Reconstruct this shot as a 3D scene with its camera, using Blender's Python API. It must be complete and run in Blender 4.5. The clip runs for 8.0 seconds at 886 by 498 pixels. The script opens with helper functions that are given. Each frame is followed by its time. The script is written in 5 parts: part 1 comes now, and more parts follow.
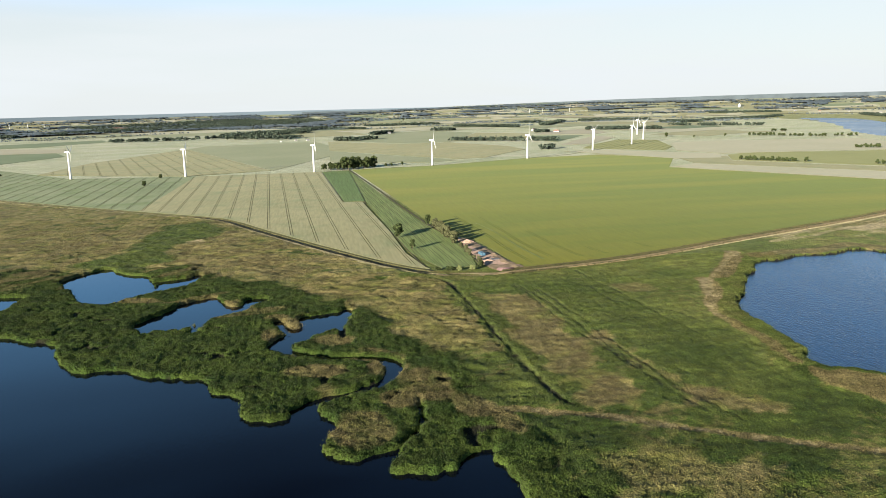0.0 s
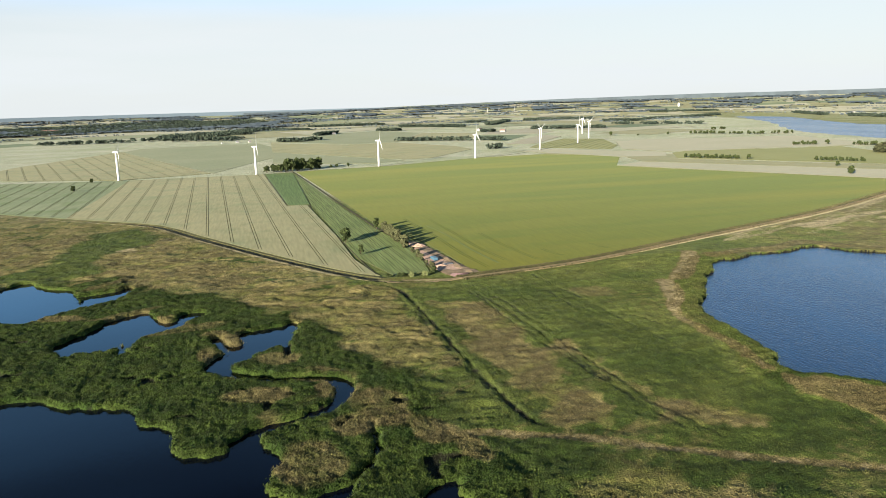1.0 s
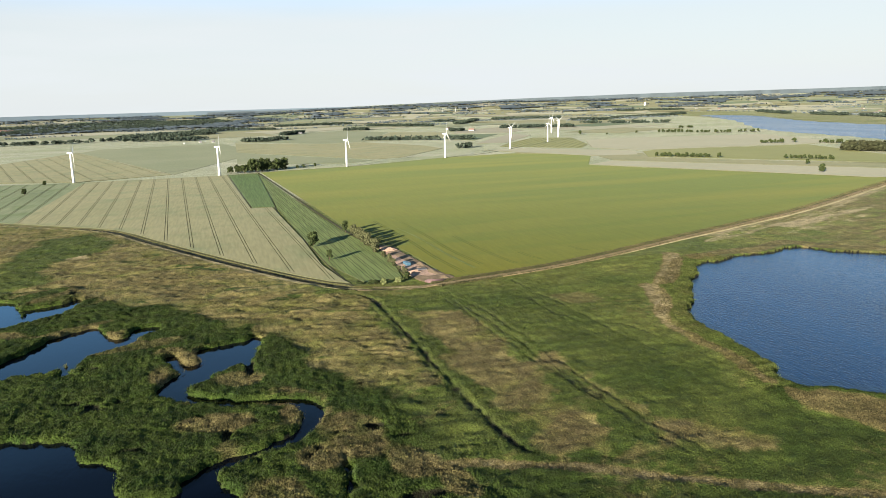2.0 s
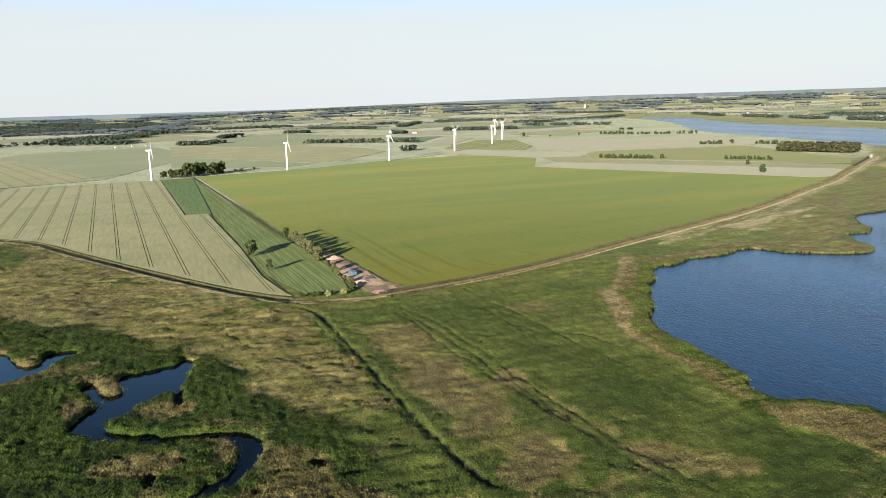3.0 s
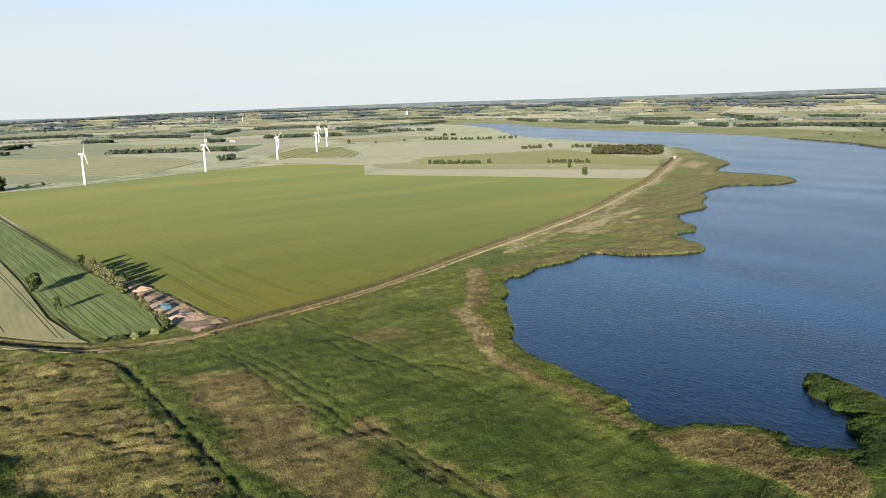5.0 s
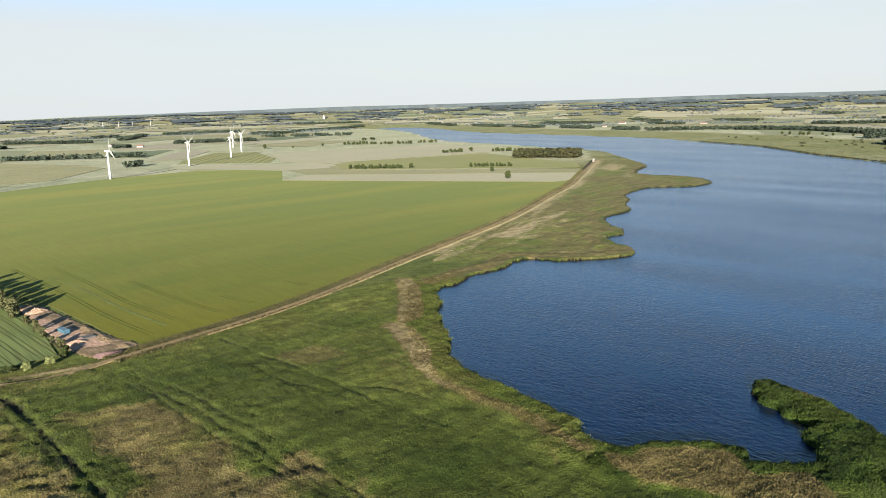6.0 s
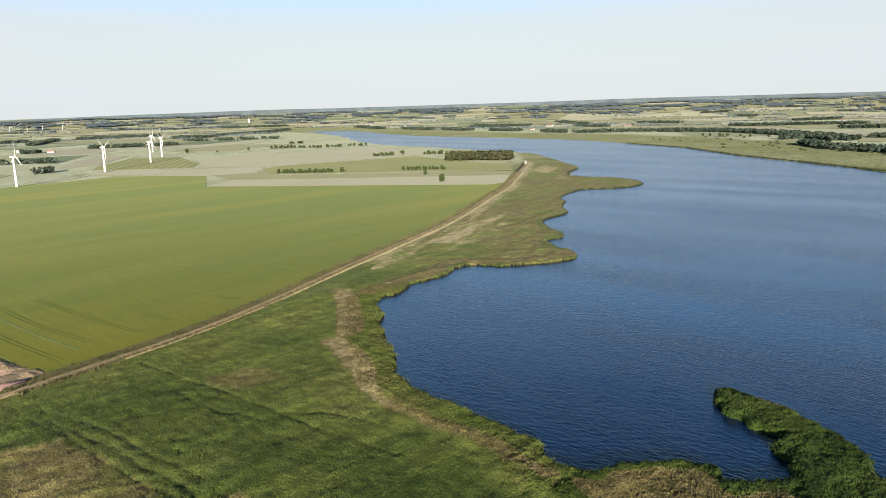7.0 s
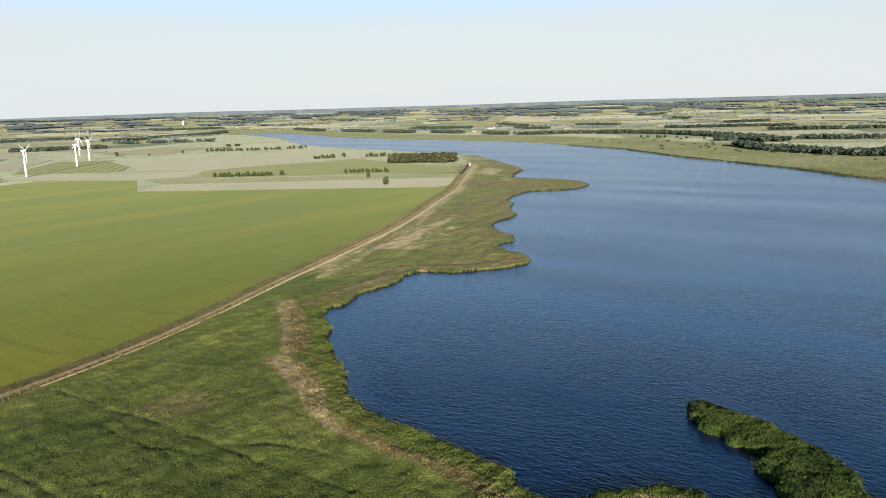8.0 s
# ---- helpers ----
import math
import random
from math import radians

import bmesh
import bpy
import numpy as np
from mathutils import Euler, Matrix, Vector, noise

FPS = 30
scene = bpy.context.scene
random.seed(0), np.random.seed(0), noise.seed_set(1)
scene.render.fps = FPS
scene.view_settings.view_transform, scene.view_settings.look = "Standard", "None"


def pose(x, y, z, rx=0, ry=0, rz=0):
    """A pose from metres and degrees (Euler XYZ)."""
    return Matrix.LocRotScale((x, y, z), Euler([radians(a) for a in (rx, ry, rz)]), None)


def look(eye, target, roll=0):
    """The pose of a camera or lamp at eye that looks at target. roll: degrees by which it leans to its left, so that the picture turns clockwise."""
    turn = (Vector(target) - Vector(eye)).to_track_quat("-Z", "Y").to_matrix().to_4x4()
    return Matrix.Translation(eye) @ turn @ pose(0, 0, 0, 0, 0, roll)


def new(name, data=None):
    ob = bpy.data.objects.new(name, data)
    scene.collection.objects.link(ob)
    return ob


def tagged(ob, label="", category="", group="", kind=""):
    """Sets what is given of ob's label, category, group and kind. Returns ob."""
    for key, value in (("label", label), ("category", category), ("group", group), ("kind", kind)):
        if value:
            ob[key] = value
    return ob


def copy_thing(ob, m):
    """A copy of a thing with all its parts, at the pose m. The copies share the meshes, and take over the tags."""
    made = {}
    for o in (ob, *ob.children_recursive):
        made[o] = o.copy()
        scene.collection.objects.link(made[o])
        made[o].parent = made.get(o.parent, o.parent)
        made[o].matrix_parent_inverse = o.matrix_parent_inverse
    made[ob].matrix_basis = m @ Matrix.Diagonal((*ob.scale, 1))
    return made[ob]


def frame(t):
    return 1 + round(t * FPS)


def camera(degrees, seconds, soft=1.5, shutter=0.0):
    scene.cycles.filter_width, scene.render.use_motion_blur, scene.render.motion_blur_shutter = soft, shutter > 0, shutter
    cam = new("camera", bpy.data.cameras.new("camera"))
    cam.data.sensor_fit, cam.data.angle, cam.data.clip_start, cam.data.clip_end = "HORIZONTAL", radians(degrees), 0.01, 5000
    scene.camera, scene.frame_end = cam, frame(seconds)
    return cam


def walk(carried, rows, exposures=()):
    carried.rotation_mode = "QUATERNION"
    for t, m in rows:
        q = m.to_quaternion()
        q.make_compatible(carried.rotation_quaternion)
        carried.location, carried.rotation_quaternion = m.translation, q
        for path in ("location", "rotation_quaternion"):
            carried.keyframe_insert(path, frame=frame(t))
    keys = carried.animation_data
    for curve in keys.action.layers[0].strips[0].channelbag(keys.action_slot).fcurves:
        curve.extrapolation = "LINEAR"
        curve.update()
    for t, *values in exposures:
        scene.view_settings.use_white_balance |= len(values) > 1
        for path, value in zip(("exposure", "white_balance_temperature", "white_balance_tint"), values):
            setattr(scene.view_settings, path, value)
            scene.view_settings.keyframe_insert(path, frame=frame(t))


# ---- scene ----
cam = camera(64.25, 8.0, soft=0.55)
PATH = [
    (0.0, (36.95, 9.91, 105.10), (53.90, 106.34, 84.76), -1.38),
    (0.5, (37.66, 20.89, 104.15), (58.99, 116.44, 83.80), -1.52),
    (1.0, (38.91, 32.04, 103.60), (63.13, 126.88, 83.12), -1.57),
    (1.5, (40.23, 43.60, 102.93), (66.67, 137.81, 82.30), -1.62),
    (3.0, (46.61, 77.32, 100.16), (82.55, 168.36, 79.67), -1.55),
    (3.5, (49.38, 87.86, 99.55), (91.69, 176.14, 79.14), -1.62),
    (4.0, (52.67, 97.71, 99.10), (99.99, 183.42, 78.76), -1.62),
    (4.5, (56.36, 107.72, 98.53), (108.64, 190.52, 78.25), -1.61),
    (6.0, (67.73, 135.77, 96.73), (133.74, 208.21, 76.84), -1.51),
    (6.5, (72.08, 144.37, 95.96), (141.77, 213.32, 76.22), -1.52),
    (7.0, (77.07, 152.68, 95.41), (150.02, 218.18, 75.71), -1.54),
    (7.5, (82.57, 160.57, 94.54), (158.51, 222.60, 74.93), -1.54),
    (8.0, (88.89, 168.47, 93.88), (167.08, 227.66, 74.31), -1.45),
]
walk(cam, [(t, look(eye, target, roll)) for t, eye, target, roll in PATH],
     [(0.0, 1.70), (1.5, 1.67), (3.5, 1.62), (8.0, 1.56)])

# ---- world, sun, exposure ----
SUN_AZ, SUN_EL = 222.0, 12.5          # degrees, the way to the sun
HAZE = (5.25, 5.58, 5.75)
world = bpy.data.worlds.new("world")
scene.world = world
world.use_nodes = True
wn, wl = world.node_tree.nodes, world.node_tree.links
sky = wn.new("ShaderNodeTexSky")
sky.sky_type, sky.sun_disc = "NISHITA", False
sky.sun_elevation, sky.sun_rotation = radians(SUN_EL), radians(450 - SUN_AZ)
sky.altitude, sky.air_density, sky.dust_density, sky.ozone_density = 0, 1.0, 0.5, 2.5
wtc, wsep, wno = wn.new("ShaderNodeTexCoord"), wn.new("ShaderNodeSeparateXYZ"), wn.new("ShaderNodeTexNoise")
wmap = wn.new("ShaderNodeMapping")
wmap.inputs["Scale"].default_value = (1.0, 1.0, 8.0)
wno.inputs["Scale"].default_value, wno.inputs["Detail"].default_value = 2.2, 6
whaze, wthin, wadd, wmix = wn.new("ShaderNodeMapRange"), wn.new("ShaderNodeMapRange"), wn.new("ShaderNodeMath"), wn.new("ShaderNodeMix")
whaze.interpolation_type = "SMOOTHSTEP"
for i, v in zip((1, 2, 3, 4), (-0.02, 0.58, 0.98, 0.03)):      # white summer haze, thinning upwards
    whaze.inputs[i].default_value = v
for i, v in zip((1, 2, 3, 4), (0.42, 0.75, -0.06, 0.12)):     # thin veils of cloud
    wthin.inputs[i].default_value = v
wadd.operation, wadd.use_clamp = "ADD", True
wmix.data_type = "RGBA"
wtone, wpale = wn.new("ShaderNodeMapRange"), wn.new("ShaderNodeMix")      # the haze turns from white to pale blue with height
wtone.interpolation_type = "SMOOTHSTEP"
for i, v in zip((1, 2, 3, 4), (0.1, 0.23, 0.0, 1.0)):
    wtone.inputs[i].default_value = v
wpale.data_type = "RGBA"
wpale.inputs[6].default_value, wpale.inputs[7].default_value = (HAZE[0], HAZE[1], HAZE[2], 1), (2.7, 7.0, 12.8, 1)
wl.new(wsep.outputs["Z"], wtone.inputs[0])
wl.new(wtone.outputs[0], wpale.inputs[0])
wl.new(wpale.outputs[2], wmix.inputs[7])
wl.new(wtc.outputs["Generated"], wmap.inputs["Vector"])
wl.new(wtc.outputs["Generated"], wsep.inputs[0])
wl.new(wmap.outputs[0], wno.inputs["Vector"])
wl.new(wsep.outputs["Z"], whaze.inputs[0])
wl.new(wno.outputs["Fac"], wthin.inputs[0])
wl.new(whaze.outputs[0], wadd.inputs[0])
wl.new(wthin.outputs[0], wadd.inputs[1])
wl.new(wadd.outputs[0], wmix.inputs[0])
wdeep, wgain = wn.new("ShaderNodeMapRange"), wn.new("ShaderNodeVectorMath")     # the blue deepens towards the zenith
for i, v in zip((1, 2, 3, 4), (0.33, 0.57, 1.0, 0.12)):
    wdeep.inputs[i].default_value = v
wgain.operation = "SCALE"
wl.new(wsep.outputs["Z"], wdeep.inputs[0])
wl.new(sky.outputs[0], wgain.inputs[0])
wl.new(wdeep.outputs[0], wgain.inputs["Scale"])
wl.new(wgain.outputs[0], wmix.inputs[6])
wl.new(wmix.outputs[2], wn["Background"].inputs["Color"])
wn["Background"].inputs["Strength"].default_value = 0.05
sun_lamp = new("sun", bpy.data.lights.new("sun", "SUN"))
sun_lamp.data.energy, sun_lamp.data.angle, sun_lamp.data.color = 5.0, radians(0.6), (1.0, 0.91, 0.75)
sa, se = radians(SUN_AZ), radians(SUN_EL)
sun_lamp.matrix_world = look((math.cos(sa) * math.cos(se), math.sin(sa) * math.cos(se), math.sin(se)), (0, 0, 0))


# ---- materials ----
def mat_base(name, rough=0.8, metal=0.0):
    m = bpy.data.materials.new(name)
    m.use_nodes = True
    b = m.node_tree.nodes["Principled BSDF"]
    b.inputs["Roughness"].default_value, b.inputs["Metallic"].default_value = rough, metal
    return m, m.node_tree.nodes, m.node_tree.links, b


def downy(b, much, tint, rough=0.35):
    """The pale gleam of leaf tips and awns along a flat look over a canopy."""
    b.inputs["Sheen Weight"].default_value, b.inputs["Sheen Roughness"].default_value = much, rough
    b.inputs["Sheen Tint"].default_value = rgba(tint)


def rgba(c):
    return (c[0], c[1], c[2], 1.0)


def noise_node(n, l, scale, detail=5, stretch=(1, 1, 1), turn=0.0):
    tc, mp, no = n.new("ShaderNodeTexCoord"), n.new("ShaderNodeMapping"), n.new("ShaderNodeTexNoise")
    mp.inputs["Scale"].default_value, mp.inputs["Rotation"].default_value = stretch, (0, 0, radians(turn))
    no.inputs["Scale"].default_value, no.inputs["Detail"].default_value = scale, detail
    l.new(tc.outputs["Object"], mp.inputs["Vector"])
    l.new(mp.outputs[0], no.inputs["Vector"])
    return no.outputs["Fac"]


def span(n, l, fac, lo, hi, a=0.0, b=1.0):
    r = n.new("ShaderNodeMapRange")
    for i, v in zip((1, 2, 3, 4), (lo, hi, a, b)):
        r.inputs[i].default_value = v
    l.new(fac, r.inputs[0])
    return r.outputs[0]


def blend(n, l, fac, a, b, how="MIX"):
    x = n.new("ShaderNodeMix")
    x.data_type, x.blend_type = "RGBA", how
    for s, v in ((0, fac), (6, a), (7, b)):
        if isinstance(v, (int, float)):
            x.inputs[s].default_value = v
        elif isinstance(v, tuple):
            x.inputs[s].default_value = rgba(v)
        else:
            l.new(v, x.inputs[s])
    return x.outputs[2]


def bump(n, l, b, fac, strength, distance):
    p = n.new("ShaderNodeBump")
    p.inputs["Strength"].default_value, p.inputs["Distance"].default_value = strength, distance
    l.new(fac, p.inputs["Height"])
    l.new(p.outputs[0], b.inputs["Normal"])


def attr(n, name):
    a = n.new("ShaderNodeAttribute")
    a.attribute_name = name
    return a.outputs["Fac"]


def surface(name, c1, c2, big=0.02, small=0.6, rough=0.85, stretch=(1, 1, 1), turn=0.0, relief=0.3, c3=None, island=0.0, grain=0.28, down=0.0, tint=(0.95, 0.96, 0.78)):
    """A matt surface with two scales of colour variation and fine relief."""
    m, n, l, b = mat_base(name, rough)
    f1 = span(n, l, noise_node(n, l, big, 4), 0.35, 0.65)
    f2 = noise_node(n, l, small, 6, stretch, turn)
    col = blend(n, l, f1, c1, c2)
    if c3:
        col = blend(n, l, span(n, l, noise_node(n, l, big * 3.3, 3), 0.5, 0.75), col, c3)
    shade = span(n, l, f2, 0.3, 0.7, 1 - grain, 1 + grain)
    col = blend(n, l, 1.0, col, shade, "MULTIPLY")
    if island:
        g = n.new("ShaderNodeNewGeometry")
        col = blend(n, l, 1.0, col, span(n, l, g.outputs["Random Per Island"], 0, 1, 1 - island, 1 + island), "MULTIPLY")
    l.new(col, b.inputs["Base Color"])
    b.inputs["Specular IOR Level"].default_value = 0.15
    bump(n, l, b, f2, relief, 0.4)
    if down:
        downy(b, down, tint, 0.25)
    return m


def plain(name, c, rough=0.6, metal=0.0, dirt=0.12, scale=1.5):
    m, n, l, b = mat_base(name, rough, metal)
    f = noise_node(n, l, scale, 5)
    l.new(blend(n, l, 1.0, c, span(n, l, f, 0.3, 0.7, 1 - dirt, 1 + dirt), "MULTIPLY"), b.inputs["Base Color"])
    return m


def marsh_material(name, tuft=()):
    """Meadow, green reed, dry reed, bare earth, and mud with painted shade, by the ground's own cover masks."""
    m, n, l, b = mat_base(name, 0.9)
    lump = noise_node(n, l, 0.05, 5)
    fine = noise_node(n, l, 1.9, 8)
    mead = blend(n, l, span(n, l, lump, 0.38, 0.62), (0.198, 0.163, 0.068), (0.122, 0.12, 0.035))
    # far farmland tones, paled and greyed so the colour holds the haze
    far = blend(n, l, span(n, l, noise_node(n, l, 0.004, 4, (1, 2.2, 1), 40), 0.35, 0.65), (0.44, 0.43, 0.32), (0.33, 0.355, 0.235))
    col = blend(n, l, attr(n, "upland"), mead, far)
    green = blend(n, l, span(n, l, noise_node(n, l, 0.07, 4), 0.36, 0.66), (0.023, 0.042, 0.008), (0.047, 0.069, 0.013))
    # paler grass green, which also carries painted sun-behind brightness
    pale_lit = blend(n, l, span(n, l, noise_node(n, l, 0.03, 5), 0.36, 0.66), (0.088, 0.115, 0.025), (0.15, 0.162, 0.042))
    green = blend(n, l, attr(n, "pale_lit"), green, pale_lit)
    straw = blend(n, l, span(n, l, noise_node(n, l, 0.15, 4), 0.35, 0.65), (0.148, 0.12, 0.053), (0.1, 0.086, 0.034))
    earth = blend(n, l, fine, (0.38, 0.305, 0.185), (0.28, 0.232, 0.132))
    wob = span(n, l, noise_node(n, l, 0.35, 5), 0.2, 0.8, -0.3, 0.3)
    for key, c in (("reed", green), ("dry", straw), ("bare", earth), ("mud_shade", (0.014, 0.014, 0.008))):
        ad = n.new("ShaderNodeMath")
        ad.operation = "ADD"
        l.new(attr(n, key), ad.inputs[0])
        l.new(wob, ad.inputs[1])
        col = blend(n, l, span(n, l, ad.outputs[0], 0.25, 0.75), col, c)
    col = blend(n, l, 1.0, col, span(n, l, fine, 0.33, 0.67, 0.58, 1.4), "MULTIPLY")
    col = blend(n, l, 1.0, col, span(n, l, noise_node(n, l, 0.36, 6, (1.0, 0.55, 1.0), 40), 0.36, 0.64, 0.77, 1.22), "MULTIPLY")
    combed = span(n, l, noise_node(n, l, 0.16, 5, (0.2, 1.0, 1.0), -14), 0.36, 0.64, 0.8, 1.2)
    col = blend(n, l, 1.0, col, combed, "MULTIPLY")
    if tuft:
        g = n.new("ShaderNodeNewGeometry")
        col = blend(n, l, 1.0, col, span(n, l, g.outputs["Random Per Island"], 0, 1, tuft[0], tuft[1]), "MULTIPLY")
    else:
        both = n.new("ShaderNodeMath")
        both.operation = "MULTIPLY_ADD"
        both.inputs[1].default_value = 0.6
        l.new(noise_node(n, l, 0.28, 4, (1.0, 0.4, 1.0), 35), both.inputs[0])
        l.new(fine, both.inputs[2])
        bump(n, l, b, both.outputs[0], 0.8, 1.0)
    downy(b, 0.04, (0.95, 1.0, 0.6), 0.25)
    l.new(col, b.inputs["Base Color"])
    b.inputs["Specular IOR Level"].default_value = 0.1
    return m


def water_material(name, calm):
    """Wind-rippled fresh water, the ripple lying in lanes; or the calm of a sheltered bay."""
    m, n, l, b = mat_base(name, 0.05 if calm else 0.24)
    b.inputs["Base Color"].default_value = (0.001, 0.002, 0.006, 1) if calm else (0.0006, 0.0065, 0.034, 1)
    b.inputs["IOR"].default_value = 1.33
    b.inputs["Specular Tint"].default_value = (0.78, 0.74, 0.95, 1) if calm else (0.62, 0.86, 1.0, 1)
    b.inputs["Specular IOR Level"].default_value = 0.26 if calm else 0.72
    near = noise_node(n, l, 1.0, 4, (1.0, 0.4, 1), -58)
    lanes = span(n, l, noise_node(n, l, 0.016, 6, (1, 0.22, 1), 52), 0.36, 0.64, 0.02 if calm else 0.4, 0.06 if calm else 0.85)
    p = n.new("ShaderNodeBump")
    p.inputs["Distance"].default_value = 0.35
    l.new(lanes, p.inputs["Strength"])
    if not calm:
        wide = noise_node(n, l, 0.009, 7, (1, 0.3, 1), 52)
        l.new(span(n, l, wide, 0.36, 0.64, 0.215, 0.14), b.inputs["Roughness"])
    swell = n.new("ShaderNodeMath")
    swell.operation = "MULTIPLY_ADD"
    swell.inputs[1].default_value = 0.4
    l.new(noise_node(n, l, 0.2, 3, (1.0, 0.35, 1), -50), swell.inputs[0])
    l.new(near, swell.inputs[2])
    l.new(swell.outputs[0], p.inputs["Height"])
    l.new(p.outputs[0], b.inputs["Normal"])
    return m


MARSH = marsh_material("marsh_cover")
TUFT = marsh_material("reed_blades", (0.4, 0.95))
CLUMP = marsh_material("reed_clumps", (0.5, 1.05))
WATER = water_material("lake_water", False)
CALM = water_material("sheltered_water", True)
PALE = surface("ripening_grain", (0.297, 0.274, 0.144), (0.262, 0.25, 0.126), 0.008, 0.5, stretch=(1, 0.1, 1), turn=2.6, grain=0.13, relief=0.2, c3=(0.21, 0.228, 0.112), down=0.035)


def ley_material():
    """Short green crop, yellower towards the yard and the dike, with faint drill rows and soft patches."""
    m, n, l, b = mat_base("short_green_crop", 0.85)
    tc, sep, lean = n.new("ShaderNodeTexCoord"), n.new("ShaderNodeSeparateXYZ"), n.new("ShaderNodeMath")
    l.new(tc.outputs["Object"], sep.inputs[0])
    lean.operation, lean.inputs[1].default_value = "MULTIPLY_ADD", 0.55
    l.new(sep.outputs["Y"], lean.inputs[0])
    l.new(sep.outputs["X"], lean.inputs[2])
    drift = n.new("ShaderNodeMath")
    drift.operation = "MULTIPLY_ADD"
    drift.inputs[1].default_value = 900.0
    l.new(noise_node(n, l, 0.0045, 4, (0.5, 1.0, 1.0), -25), drift.inputs[0])
    l.new(lean.outputs[0], drift.inputs[2])
    col = blend(n, l, span(n, l, drift.outputs[0], 780, 1250), (0.126, 0.125, 0.006), (0.06, 0.1, 0.011))
    col = blend(n, l, span(n, l, noise_node(n, l, 0.02, 5, (0.35, 1.0, 1.0), -20), 0.48, 0.7), col, (0.07, 0.105, 0.008))
    col = blend(n, l, span(n, l, noise_node(n, l, 0.012, 5, (0.16, 1.0, 1.0), -12), 0.46, 0.66, 0.0, 0.85), col, (0.132, 0.131, 0.015))
    rows = noise_node(n, l, 0.3, 5, (1.0, 0.12, 1.0), 3)
    col = blend(n, l, 1.0, col, span(n, l, rows, 0.3, 0.7, 0.92, 1.08), "MULTIPLY")
    col = blend(n, l, 1.0, col, span(n, l, noise_node(n, l, 0.9, 6), 0.3, 0.7, 0.88, 1.12), "MULTIPLY")
    l.new(col, b.inputs["Base Color"])
    b.inputs["Specular IOR Level"].default_value = 0.15
    bump(n, l, b, rows, 0.2, 0.4)
    downy(b, 0.09, (0.97, 1.0, 0.42), 0.25)
    return m


LEY = ley_material()
GREEN = surface("young_green_crop", (0.15, 0.2, 0.066), (0.185, 0.225, 0.082), 0.02, 1.1, stretch=(1, 0.03, 1), turn=3.5, grain=0.3, relief=0.2)
DEEP = surface("dark_green_crop", (0.115, 0.172, 0.06), (0.14, 0.19, 0.07), 0.01, 1.1, stretch=(1, 0.03, 1), turn=3.5, grain=0.25)
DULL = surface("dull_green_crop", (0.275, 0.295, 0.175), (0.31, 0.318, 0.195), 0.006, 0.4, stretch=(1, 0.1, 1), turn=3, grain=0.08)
FRESH = surface("fresh_green_crop", (0.29, 0.287, 0.115), (0.262, 0.267, 0.102), 0.006, 0.4, stretch=(1, 0.1, 1), turn=38, grain=0.08, down=0.015)
DUSKY = surface("dusky_green_crop", (0.165, 0.205, 0.115), (0.2, 0.235, 0.135), 0.008, 0.4, grain=0.1)
# pale crops, paled and greyed further by distance haze put into the colour
STRAW = surface("haze_paled_barley", (0.47, 0.44, 0.31), (0.43, 0.41, 0.28), 0.006, 0.4, stretch=(0.2, 1, 1), turn=40, grain=0.08)
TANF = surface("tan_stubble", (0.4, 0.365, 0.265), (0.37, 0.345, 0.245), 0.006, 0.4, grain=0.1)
SOIL = surface("track_soil", (0.315, 0.232, 0.13), (0.225, 0.17, 0.09), 0.08, 0.9)
VERGE = surface("dry_verge_grass", (0.48, 0.4, 0.235), (0.36, 0.315, 0.17), 0.05, 0.9, grain=0.3)
ROUGH = surface("rough_bank_grass", (0.088, 0.078, 0.036), (0.056, 0.058, 0.026), 0.08, 0.8, grain=0.5, relief=0.9)
GREYGREEN = surface("greenish_grain", (0.235, 0.262, 0.145), (0.19, 0.226, 0.115), 0.008, 0.5, stretch=(1, 0.06, 1), turn=2.6, grain=0.16, relief=0.15, c3=(0.15, 0.2, 0.08), down=0.015)
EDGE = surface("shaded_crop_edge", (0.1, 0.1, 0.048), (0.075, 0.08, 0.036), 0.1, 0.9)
TRAMS = surface("trodden_crop", (0.2, 0.175, 0.09), (0.14, 0.13, 0.06), 0.1, 0.9)
SAND = surface("pinkish_rubble_sand", (0.5, 0.34, 0.26), (0.42, 0.28, 0.2), 0.06, 0.8, relief=0.8)
LEAF = surface("tree_foliage", (0.032, 0.045, 0.015), (0.048, 0.06, 0.02), 0.05, 0.8, island=0.45)
WILLOW = surface("grey_willow_foliage", (0.085, 0.088, 0.042), (0.065, 0.068, 0.03), 0.05, 0.8, island=0.35)
BUSHY = surface("pale_bush_foliage", (0.2, 0.22, 0.09), (0.16, 0.18, 0.07), 0.1, 0.8, island=0.3)
# distance haze is painted into this leaf colour as grey-blue
FARWOOD = surface("hazed_foliage", (0.084, 0.108, 0.12), (0.115, 0.14, 0.152), 0.006, 0.12, island=0.12)
OLIVE = surface("olive_foliage", (0.034, 0.038, 0.018), (0.056, 0.056, 0.027), 0.02, 0.3, island=0.3)
WOODS = surface("woodland_foliage", (0.032, 0.046, 0.034), (0.046, 0.06, 0.042), 0.01, 0.3, island=0.4)
BARK = surface("bark", (0.12, 0.09, 0.06), (0.08, 0.06, 0.045), 0.5, 3.0)
WHITE = plain("white_paint", (0.8, 0.8, 0.78), 0.4, dirt=0.04)


